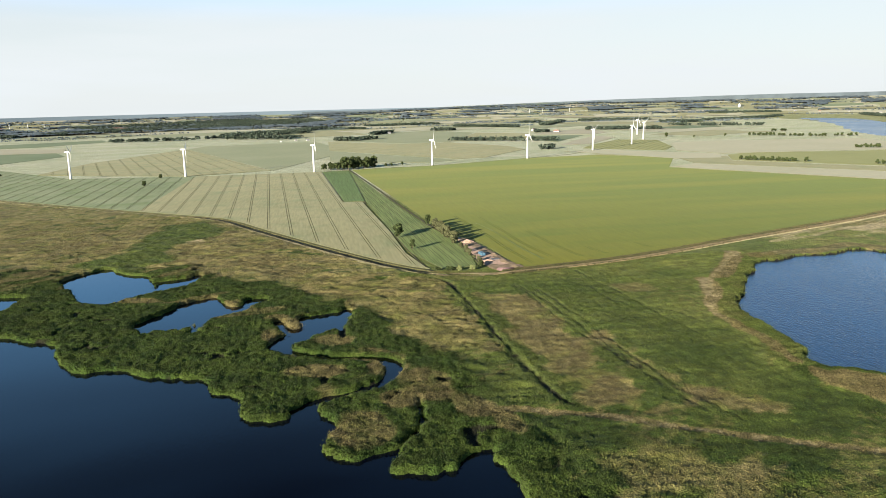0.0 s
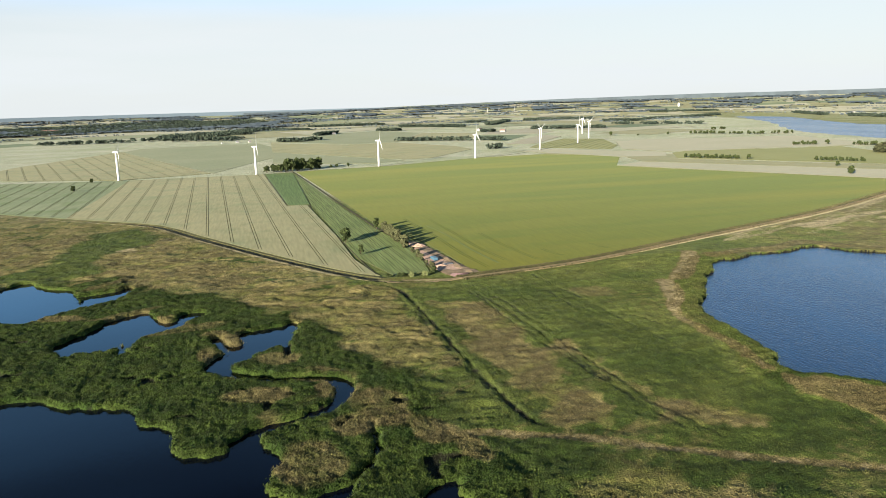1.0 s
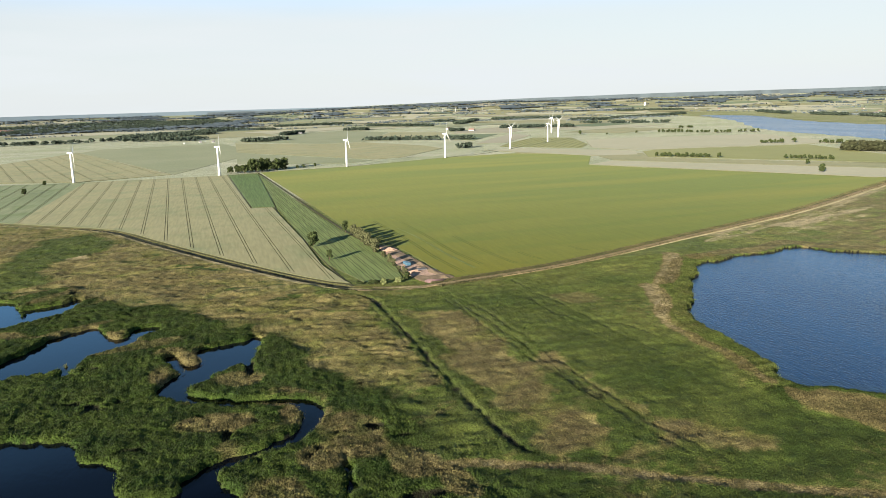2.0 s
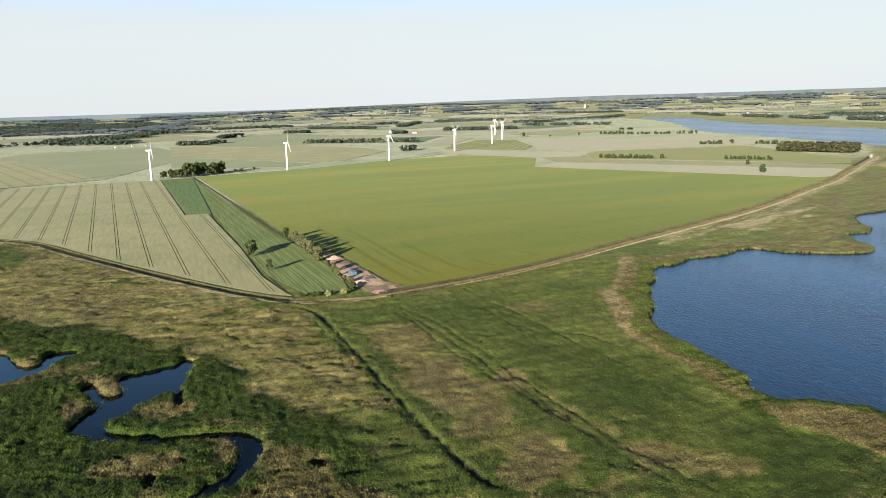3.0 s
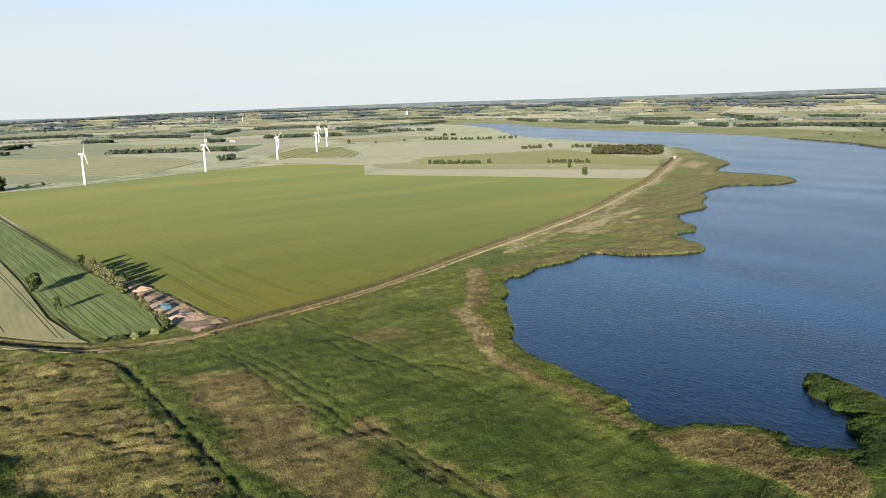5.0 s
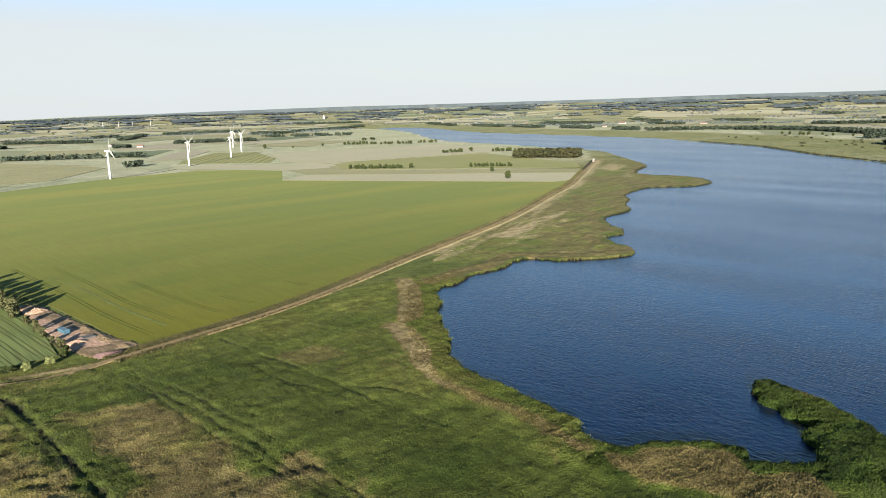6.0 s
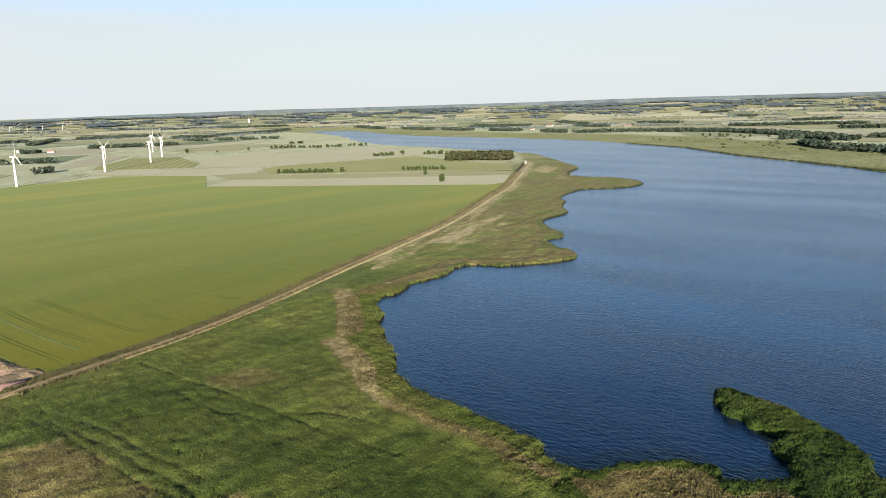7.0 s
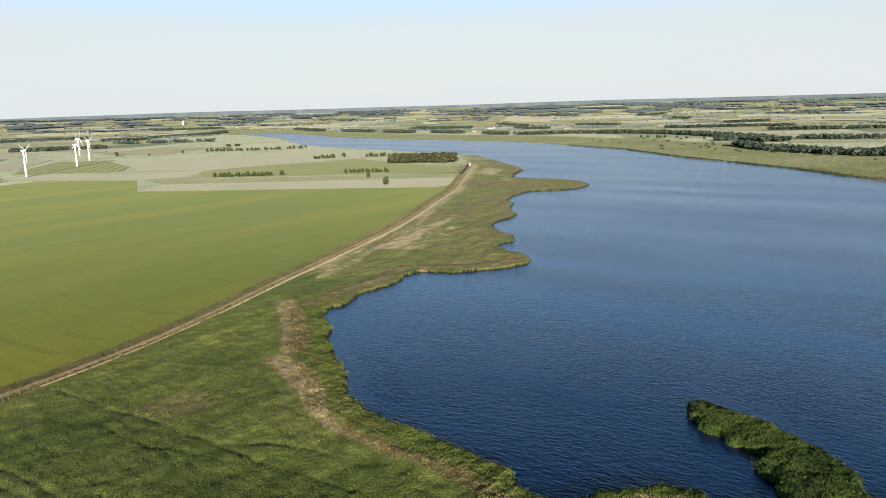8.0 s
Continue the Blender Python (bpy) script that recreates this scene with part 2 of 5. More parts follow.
# ---- shapes in plan ----
def lattice(x, y, seed):
    xi, yi = np.floor(x).astype(np.int64), np.floor(y).astype(np.int64)
    fx, fy = x - xi, y - yi
    fx, fy = fx * fx * (3 - 2 * fx), fy * fy * (3 - 2 * fy)

    def h(a, b):
        k = (a * 374761393 + b * 668265263 + seed * 974711) & 0x7FFFFFFF
        k = ((k ^ (k >> 13)) * 1274126177) & 0x7FFFFFFF
        return ((k ^ (k >> 16)) & 0xFFFF) / 65535.0
    top = h(xi, yi) * (1 - fx) + h(xi + 1, yi) * fx
    low = h(xi, yi + 1) * (1 - fx) + h(xi + 1, yi + 1) * fx
    return top * (1 - fy) + low * fy


def fbm(x, y, size, octaves=4, seed=1):
    """Soft noise from -1 to 1 with features of that size in metres."""
    x, y = np.asarray(x, float) / size, np.asarray(y, float) / size
    out, amp, total = 0.0, 1.0, 0.0
    for o in range(octaves):
        out = out + amp * (lattice(x * 2**o + 17.3 * o, y * 2**o - 9.1 * o, seed + o) * 2 - 1)
        total, amp = total + amp, amp * 0.5
    return out / total


def ease(a, b, v):
    u = np.clip((v - a) / (b - a), 0, 1)
    return u * u * (3 - 2 * u)


def spline(pts, steps=4, closed=False):
    p = np.array(pts, float)
    n = len(p)
    out = []
    for i in range(n if closed else n - 1):
        if closed:
            a, b, c, d = p[(i - 1) % n], p[i], p[(i + 1) % n], p[(i + 2) % n]
        else:
            a, b, c, d = p[max(i - 1, 0)], p[i], p[i + 1], p[min(i + 2, n - 1)]
        for k in range(steps):
            t = k / steps
            out.append(0.5 * (2 * b + (c - a) * t + (2 * a - 5 * b + 4 * c - d) * t * t + (3 * b - a - 3 * c + d) * t**3))
    if not closed:
        out.append(p[-1])
    return np.array(out)


def line_distance(pts, X, Y):
    best = np.full(X.shape, 1e9)
    for (ax, ay), (bx, by) in zip(pts[:-1], pts[1:]):
        dx, dy = bx - ax, by - ay
        t = np.clip(((X - ax) * dx + (Y - ay) * dy) / (dx * dx + dy * dy + 1e-9), 0, 1)
        best = np.minimum(best, (X - ax - t * dx) ** 2 + (Y - ay - t * dy) ** 2)
    return np.sqrt(best)


def inside(pts, X, Y):
    hit = np.zeros(X.shape, bool)
    for (ax, ay), (bx, by) in zip(pts, np.roll(pts, -1, 0)):
        if ay != by:
            hit ^= ((ay > Y) != (by > Y)) & (X < (bx - ax) * (Y - ay) / (by - ay) + ax)
    return hit


def depth_in(pts, X, Y):
    """Distance to the outline, positive inside."""
    d = line_distance(np.vstack([pts, pts[:1]]), X, Y)
    return np.where(inside(pts, X, Y), d, -d)


LAKE_WEST = [(226, 243), (225, 249), (229, 254), (234, 262), (234, 269), (236, 280), (238, 303), (244, 328), (259, 343), (267, 357), (280, 374), (294, 387), (314, 413),
             (327, 410), (346, 419), (369, 417), (399, 426), (411, 406), (430, 391), (449, 381), (464, 384), (476, 397), (477, 406),
             (489, 425), (498, 430), (512, 426), (529, 436), (537, 453), (561, 475), (579, 482), (616, 485), (644, 508), (677, 526),
             (713, 552), (774, 562), (804, 535), (851, 528), (894, 558), (907, 596), (906, 657), (955, 688), (1022, 716)]
LAKE_FAR = [(1090, 782), (1186, 882), (1268, 976), (1330, 1170), (1380, 1350), (1443, 1610), (1600, 1876), (1860, 2260), (2169, 2886),
            (2234, 2687), (2130, 2423), (1919, 2011), (1834, 1671), (1736, 1183), (1617, 953), (1506, 764), (1322, 583), (1232, 465),
            (1152, 369), (1072, 291), (1027, 246), (900, 60), (760, -200), (420, -420), (330, -150), (290, 60), (262, 150)]
LAKE_HOOK = [(270, 180), (281, 187), (290, 195), (295, 203), (299, 211), (303, 220), (305, 228), (303, 232), (298, 233.5), (294, 231), (290, 227), (286, 222),
             (283, 216), (281, 211), (280, 207), (282, 206), (276, 206), (271, 205), (267, 202), (262, 199), (257, 196), (251, 202), (245, 210), (249, 213),
             (248, 220), (244, 226), (239, 231), (234, 235), (228, 236), (225, 239)]
SOUTH_LAKE = [(-260, 430), (-180, 395), (-117, 365), (-104, 355), (-86, 345), (-77, 322), (-66, 305), (-51, 306), (-36, 295), (-13, 286),
              (-7, 270), (3, 265), (5, 248), (13, 242), (22, 243), (32, 250), (34, 242), (39, 233), (35, 224), (35, 214), (40, 209), (54, 211),
              (63, 222), (66, 232), (68, 247), (68, 229), (65, 221), (59, 213), (55, 204), (55, 198), (64, 196), (72, 196), (76, 203),
              (85, 206), (86, 197), (86, 191), (88, 176), (92, 120), (110, 40), (90, -200), (-500, -300), (-600, 300)]
POND_A = [(-123, 478), (-114, 496), (-104, 505), (-93, 487), (-73, 474), (-67, 449), (-54, 456), (-42, 471), (-43, 453), (-57, 441), (-68, 430), (-81, 420), (-97, 426), (-108, 450)]
POND_B = [(-175, 440), (-136, 441), (-135, 421), (-140, 408), (-175, 405)]
POND_C = [(-55, 369), (-44, 386), (-41, 398), (-34, 405), (-24, 412), (-18, 395), (-8, 387), (-5, 401), (5, 403), (-1, 391), (-9, 382), (-22, 375), (-29, 362), (-42, 361), (-49, 358)]
POND_D = [(12, 320), (17, 331), (24, 337), (29, 344), (25, 358), (32, 361), (44, 365), (49, 367), (46, 346), (40, 340), (31, 334), (26, 326), (20, 318), (19, 311), (13, 318)]
CHANNELS = [([(19, 311), (37, 299), (53, 295), (62, 288), (63, 278), (58, 267), (47, 261), (32, 254), (26, 247)], 3.5),
            ([(29, 344), (19, 341), (13, 356)], 3.0), ([(-26, 348), (-26, 361), (-23, 370)], 3.0),
            ([(-72, 455), (-56, 460), (-43, 466)], 4.5), ([(-30, 386), (-12, 389), (3, 398)], 4.5), ([(-48, 372), (-32, 382)], 4.5), ([(16, 322), (27, 338), (40, 352)], 4.5)]
DITCHES = [([(106, 418), (110, 404), (112, 370), (113, 329), (114, 288), (116, 255), (118, 233), (124, 225)], 0.7),
           ([(-75, 722), (-57, 698), (-22, 632), (12, 568), (46, 509), (74, 464), (100, 433), (118, 425), (133, 420)], 1.6)]
TRACK = [(-760, 1300), (-520, 1095), (-345, 944), (-217, 836), (-112, 751), (-57, 704), (-20, 638), (15, 574), (49, 515), (77, 470), (103, 439), (134, 426), (150, 424), (190, 430),
         (231, 438), (281, 454), (346, 479), (415, 504), (523, 545), (667, 615), (759, 660), (911, 751), (1066, 843)]
TRACK_LINE = spline(TRACK, 6)
FARMED = np.vstack([TRACK_LINE, [(1250, 1000), (1400, 1300), (1560, 1700), (1900, 2300), (2100, 2950), (1500, 5200), (-3500, 5200), (-2500, 2500)]])
HUB = (60.0, 90.0)


def far_rise(X, Y):
    """The far land's rise towards the skyline, lower on the seaward side."""
    dx, dy = np.asarray(X, float) - HUB[0], np.asarray(Y, float) - HUB[1]
    r, az = np.hypot(dx, dy), np.arctan2(dx, dy)
    u = np.clip((r - 3500) / 1350, 0, 1.1)
    side = 0.46 + 0.32 * ease(-0.05, 0.4, az) + 0.13 * ease(0.7, 1.15, az)
    hills = 1 + 0.10 * fbm(X, Y, 900, 3, 31) * ease(0.1, 0.6, u)
    return 100 * side * u**1.3 * hills


def height(x, y):
    return float(far_rise(np.array([x]), np.array([y]))[0])


def mesh_object(name, verts, faces, material, parent=None, smooth=False):
    me = bpy.data.meshes.new(name)
    me.from_pydata(verts, [], faces)
    me.materials.append(material)
    if smooth:
        me.shade_smooth()
    ob = new(name, me)
    ob.parent = parent
    return ob


def part(name, bm, material, parent, label=""):
    """Link a bmesh as one mesh object under a thing or a part."""
    me = bpy.data.meshes.new(name)
    bm.to_mesh(me)
    bm.free()
    me.materials.append(material)
    ob = new(name, me)
    ob.parent = parent
    return tagged(ob, label)


# ---- ground and water ----
def axis(lo, f0, f1, hi, step, grow):
    mid = list(np.arange(f0, f1 + 0.1, step))
    up, d = [], step
    while (up[-1] if up else f1) < hi:
        d *= grow
        up.append((up[-1] if up else f1) + d)
    down, d = [], step
    while (down[-1] if down else f0) > lo:
        d *= grow
        down.append((down[-1] if down else f0) - d)
    return np.array(down[::-1] + mid + up)


def near_bank(pts, over):
    """Set a pond's southern bank back under its overhanging reeds."""
    d = np.roll(pts, -1, 0) - np.roll(pts, 1, 0)
    n = np.stack([d[:, 1], -d[:, 0]], 1) / (np.linalg.norm(d, axis=1)[:, None] + 1e-9)
    area = np.sum(pts[:, 0] * np.roll(pts[:, 1], -1) - np.roll(pts[:, 0], -1) * pts[:, 1])
    n = n * np.sign(area)
    return pts + np.stack([0 * n[:, 0], -over * np.clip(-n[:, 1], 0, 1)], 1)


def water_depth(X, Y):
    """Metres into open water, negative on land."""
    lake = spline(LAKE_WEST + LAKE_FAR[:9], 3)[:-1]
    lake = np.vstack([lake, spline(LAKE_FAR[8:], 3)[:-1], spline(LAKE_HOOK, 3)])
    best = depth_in(lake, X, Y)
    shore = -best
    for outline, over in ((SOUTH_LAKE, 0.0), (POND_A, 8.0), (POND_B, 8.0), (POND_C, 7.5), (POND_D, 6.5)):
        best = np.maximum(best, depth_in(near_bank(spline(outline, 3, True), over), X, Y) + 0.24 * over)
    ditch = np.full(X.shape, 1e9)
    for pts, half in CHANNELS:
        d = line_distance(spline(pts, 4) - np.array([0, 1.8]), X, Y)
        best = np.maximum(best, half - d)
    for pts, half in DITCHES:
        ditch = np.minimum(ditch, line_distance(spline(pts, 4), X, Y) - half)
    return best, shore, ditch


def bumpmask(X, Y, x, y, rx, ry, turn=0.0):
    c, s = math.cos(radians(turn)), math.sin(radians(turn))
    u, v = (X - x) * c + (Y - y) * s, -(X - x) * s + (Y - y) * c
    d = np.sqrt((u / rx) ** 2 + (v / ry) ** 2) + 0.35 * fbm(X, Y, 14, 3, 77)
    return 1 - ease(0.7, 1.15, d)


STRIPE = [(92, 229), (103, 228), (124, 219), (147, 205), (162, 196), (175, 188), (198, 176), (230, 158)]
TRACK2 = [(147, 395), (153, 345), (155, 310), (157, 272), (160, 240), (167, 208)]
TAN_BAND = [(255, 375), (249, 359), (240, 340), (230, 326), (225, 309), (224, 293), (224, 279), (223, 266), (220, 256), (219, 245)]
TAN_HEAD = [(312, 437), (304, 425), (296, 413), (284, 398), (272, 385), (266, 378)]
TAN_SHORE = [(322, 424), (346, 428), (372, 427), (400, 437), (414, 421), (432, 404), (450, 393), (465, 392)]
TAN_BED = [(220, 241), (224, 233), (230, 232), (240, 223), (244, 214), (240, 206), (249, 196), (238, 186), (228, 184), (222, 192), (223, 203), (219, 217), (214, 227)]
REED_LAND = [(-300, 560), (-184, 530), (-130, 504), (-81, 497), (-54, 499), (-23, 455), (6, 435), (33, 401), (56, 372), (68, 321), (86, 286), (92, 259), (90, 233), (101, 221),
             (110, 150), (60, 60), (-300, 60)]
TRAILS = [[(191, 417), (193, 401), (193, 388), (196, 374), (197, 356), (199, 334), (200, 308), (204, 280)], [(186, 375), (186, 363), (186, 352), (189, 344), (194, 332)],
          [(199, 336), (208, 322), (213, 304)], [(63, 405), (75, 369), (87, 346), (96, 325), (107, 316)], [(24, 458), (37, 458), (51, 440)],
          [(106, 395), (109, 350), (110, 318), (111, 290), (113, 262)], [(150, 400), (156, 372), (160, 330), (161, 275), (163, 240), (170, 205)], [(144, 395), (147, 378), (148, 362), (150, 324), (152, 301), (154, 282), (157, 250), (163, 214)], [(148, 388), (153, 350), (155, 318), (157, 275), (160, 240)]]
MEADOWS = [([(58, 411), (67, 376), (78, 334), (80, 310), (82, 292), (94, 289), (109, 286), (112, 309), (110, 349), (106, 403), (101, 421), (70, 426)], 0.6),
           ([(118, 388), (141, 373), (147, 343), (145, 306), (143, 262), (147, 237), (146, 227), (139, 222), (127, 233), (124, 263), (122, 306), (120, 346)], 1.15),
           ([(157, 310), (163, 272), (170, 243), (178, 229), (195, 214), (188, 205), (174, 212), (164, 225), (160, 255), (156, 283)], 0.9),
           ([(115, 187), (127, 190), (141, 183), (156, 175), (151, 165), (132, 160), (113, 166)], 0.6)]
DRY_RIM = ([(-40, 631), (-7, 554), (24, 491), (49, 440), (69, 387), (52, 386), (37, 443), (12, 441), (-15, 472), (-45, 488), (-63, 516), (-69, 573)], 1.0)
GREEN_PATCH = [(-106, 555), (-114, 630), (-100, 677), (-71, 690), (-41, 639), (-44, 608), (-67, 582), (-74, 554), (-62, 516), (-77, 504), (-82, 484), (-120, 487), (-137, 521)]
BROWN_REED = [(74, 256, 11, 21, 10), (62, 246, 8, 9, 0), (47, 226, 10, 15, 0), (32, 281, 13, 8, -10), (52, 290, 9, 4, -20), (57, 280, 5, 9, 0), (40, 318, 10, 10, -30), (11, 332, 5, 11, 0),
              (22, 350, 7, 5, 0), (-4, 372, 22, 6, 10), (86, 236, 8, 12, 20), (-70, 412, 28, 6, -20), (-36, 408, 22, 4, 25), (-110, 470, 6, 25, -25), (51, 372, 4, 12, 0), (95, 219, 5, 11, 10)]


def cover(X, Y):
    """Masks of the ground's cover (reed, dry, bare, upland, mud and painted shade), metres of land, and the height of
    what grows.
    """
    wet, shore, ditch = water_depth(X, Y)
    land = -wet
    ditch = ditch + 1.5 * fbm(X, Y, 8, 3, 83)
    broken = ease(-0.25, 0.15, fbm(X, Y, 11, 3, 87))
    track = line_distance(TRACK_LINE, X, Y)
    farmed = inside(FARMED, X, Y)
    away = np.where(farmed, -track, track)                 # metres to the marsh side of the dike line
    west = 1 - ease(95, 135, X)
    marsh = np.where(X < 115, ease(-1, 4.0, away), ease(2.0, 6.0, away))
    n1, n2, n3 = fbm(X, Y, 38, 4, 3), fbm(X, Y, 12, 3, 9), fbm(X, Y, 90, 3, 21)
    streak = fbm(0.8 * X + 0.6 * Y, 4.0 * (0.8 * Y - 0.6 * X), 30, 3, 29)
    bed = ease(-7, 7, depth_in(np.array(REED_LAND, float), X, Y) + 12 * n1 + 5 * n2)
    right = ease(158, 205, X + 25 * n1 + 0.08 * (Y - 300)) * (1 - 0.35 * ease(-0.2, 0.5, n1 + 0.4 * n2))
    low = ease(0.0, 30, 228 - Y - 0.5 * (X - 100) + 14 * n1) * (X > 80)
    mead = np.zeros(X.shape)
    for pts, much in MEADOWS + [DRY_RIM]:
        mead = np.maximum(mead, much * ease(-5, 6, depth_in(np.array(pts, float), X, Y) + 7 * n2 + 6 * n1 + 5 * streak))
    patch = ease(-8, 8, depth_in(np.array(GREEN_PATCH, float), X, Y) + 9 * n1 + 5 * n2)
    swale = ease(72, 92, X + 4 * n2) * (1 - ease(430, 470, Y)) * (1 - np.clip(1.1 * mead, 0, 1)) * (0.95 - 0.35 * ease(0.05, 0.5, n1 + streak))
    tall = np.maximum(bed, 0.5 * low)
    tall = np.maximum(tall, (1 - ease(10, 18, shore + 4 * n2)) * (X > 150))
    stripe = 1 - ease(1.8, 2.9, line_distance(spline(STRIPE, 4), X, Y) + 1.0 * n2)
    tan_bed = ease(-1.0, 2.0, depth_in(spline(TAN_BED, 3, True), X, Y) + 2.0 * n2)
    tall = np.maximum(tall, 0.9 * tan_bed) * (1 - 0.6 * stripe)
    reed = np.maximum(np.maximum(tall, right * (1 - 0.7 * mead)), np.maximum(0.95 * patch, swale))
    reed = np.maximum(reed, 0.4 * ease(0.2, 0.6, n3 + 0.5 * n1) * (X < 60))
    reed = np.maximum(reed, 0.95 * (1 - ease(1.5, 6, ditch + 2 * n2)) * (X > 100) * (Y < 402))
    t2 = line_distance(spline(TRACK2, 4), X, Y)
    lane = 1 - ease(2, 7, t2 + 4 * n2)
    reed = np.maximum(reed, 0.75 * lane)
    reed = np.maximum(reed, 0.7 * bumpmask(X, Y, 160, 395, 30, 22, 20))
    comb = 1 - np.abs(fbm(X + 9 * n1 - 0.4 * Y, 2.4 * (Y + 7 * n2 + 0.25 * X), 17, 3, 37)) * 3.2
    reed = np.maximum(reed, 0.75 * (1 - ease(-0.55, 0.05, comb)) * (X < 75) * ease(400, 440, Y))
    veins = np.abs(fbm(0.9 * X - 0.5 * Y + 8 * n2, 2.0 * (Y + 0.35 * X) + 14 * n1, 62, 4, 39))
    veins = (1 - ease(0.025, 0.085, veins)) * ease(-0.25, 0.2, n1 + n3) * (1 - ease(125, 150, X)) * (1 - bed)
    reed = np.maximum(reed, 0.72 * veins)
    dry = (1 - 0.7 * veins) * np.clip(mead, 0, 1.2) * (0.5 + 0.6 * n2 + 0.6 * streak)
    dry = np.maximum(dry, ease(425, 500, Y + 30 * n1) * (1 - ease(60, 130, X)) * (0.3 + 0.5 * n3 + 0.5 * n2 + 0.9 * streak) * (1 - patch))
    dry = np.maximum(dry, 0.5 * bumpmask(X, Y, 208, 370, 17, 12, -50))
    band = 1 - ease(1.6, 3.6, line_distance(spline(TAN_BAND, 4), X, Y) - 2.6 * ease(305, 340, Y) + 2.2 * n2 + 1.0 * n1)
    band = np.maximum(band, 1 - ease(4.0, 6.0, line_distance(spline(TAN_HEAD, 4), X, Y) + 3.0 * n2))
    dry = np.maximum(dry, (0.7 + 0.3 * ease(300, 340, Y)) * band)
    dry = np.maximum(dry, 0.9 * (1 - ease(4, 9, line_distance(spline(TAN_SHORE, 4), X, Y) + 4 * n2)))
    dry = np.maximum(dry, 0.75 * np.exp(-((shore - 20 - 12 * n1) / 6.0) ** 2) * (X > 440) * (X < 900) * ease(-0.15, 0.25, n3 + n2))
    dry = np.maximum(dry, (0.2 + 0.35 * n2) * (1 - ease(12, 19, shore)) * (X > 205) * (Y > 240))
    dry = np.maximum(dry, 0.85 * tan_bed)
    dry = np.maximum(dry, (0.85 + 0.5 * n2) * np.exp(-((shore - 11 - 4 * n1) / 6.0) ** 2) * ease(280, 340, X))
    dry = np.maximum(dry, (0.36 + 0.5 * n2 + 0.5 * n3) * ease(325, 420, X))
    dry = np.maximum(dry, 1.1 * stripe)
    dry = np.maximum(dry, 0.45 * bumpmask(X, Y, 303, 217, 5, 10, -30))
    for x, y, rx, ry, turn in BROWN_REED:
        dry = np.maximum(dry, 0.72 * bumpmask(X, Y, x, y, rx, ry, turn) * (0.85 + 0.6 * n2))
    dry = np.maximum(dry, (0.1 + 0.5 * n2) * bumpmask(X, Y, 122, 193, 22, 15, -30))
    creek = np.full(X.shape, 1e9)
    for pts, half in CHANNELS[:2] + [(POND_D + POND_D[:1], 0.0), (POND_C + POND_C[:1], 0.0)]:
        creek = np.minimum(creek, line_distance(np.array(pts, float), X, Y) - half)
    dry = np.maximum(dry, 0.75 * (1 - ease(2.5, 6.5, creek + 6 * n1)) * ease(-0.25, 0.2, fbm(X, Y, 26, 3, 97)) * (0.8 + 0.5 * n2) * bed)
    dry = np.clip(dry, 0, 1) * marsh
    wide_open = ease(325, 420, X)
    # lightened towards the dike and far marsh, painting in the sun-behind glow
    pale_lit = np.clip(np.maximum(right * ease(255, 400, Y + 20 * n1) * (0.75 + 0.6 * n1), 1.2 * wide_open) * ease(9, 19, shore), 0, 1) * (1 - bed)
    pale_lit = np.maximum(pale_lit, np.maximum((0.55 - 0.2 * ease(330, 420, X)) * (shore < 19) * (X > 205) * (Y > 240), np.maximum(0.35 * lane, np.maximum((0.15 + 0.55 * ease(190, 300, Y) + 0.5 * n1 + 0.3 * n3) * swale * (1 - tall), 0.25 * patch))))
    reed = np.clip(np.maximum(reed, (0.6 + 0.35 * n3 + 0.3 * n1) * wide_open), 0, 1) * marsh * (1 - 0.85 * dry)
    drawn = fbm((0.91 * X + 0.41 * Y) / 6, 0.91 * Y - 0.41 * X, 7, 3, 99)
    bare = (0.62 + 0.9 * drawn) * bumpmask(X, Y, 505, 508, 85, 26, 24) + (0.3 + 0.7 * drawn) * bumpmask(X, Y, 415, 490, 80, 14, 22)
    bare = bare + (0.6 + 0.6 * drawn) * bumpmask(X, Y, 975, 745, 75, 20, 32) + 0.4 * bumpmask(X, Y, 880, 660, 40, 10, 32)
    bare = np.maximum(bare, (0.72 + 0.7 * drawn) * np.exp(-((away - 7) / 10.0) ** 2) * ease(300, 430, X))
    bare = np.maximum(np.maximum(bare, np.maximum(0.32 * stripe, (0.22 + 0.24 * ease(300, 335, Y) + 0.2 * n2) * band)), 0.6 * bumpmask(X, Y, -62, 590, 8, 5))
    bare = np.maximum(bare * marsh, 0.9 * np.exp(-((away - np.where(west > 0.5, 5.8, 0.3)) / 1.7) ** 2))
    # wet ditch bottoms, widened to paint in the shaded bank and dark growth
    mud_shade = np.where(X < 133, np.exp(-((away - 1.0) / 3.6) ** 4), 0.0) * (X > -90) * (1 - 0.85 * ease(94, 114, X))
    mud_shade = np.maximum(mud_shade, 0.8 * (1 - ease(-0.3, 0.8, ditch)) * (X > 90) * np.where(away < 12, 1, 0.55 + 0.45 * broken))
    trail = np.full(X.shape, 1e9)
    for pts in TRAILS:
        trail = np.minimum(trail, line_distance(np.array(pts, float), X + 1.6 * n2, Y + 1.6 * n1))
    mud_shade = np.maximum(mud_shade, 0.55 * (1 - ease(0.5, 1.3, trail + 0.5 * n2)) * (0.4 + 0.6 * broken))
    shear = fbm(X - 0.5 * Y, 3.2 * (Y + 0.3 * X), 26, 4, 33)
    # thin dark lines painted on the step edges of the turf, as their shade
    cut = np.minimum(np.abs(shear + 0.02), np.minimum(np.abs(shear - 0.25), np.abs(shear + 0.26)))
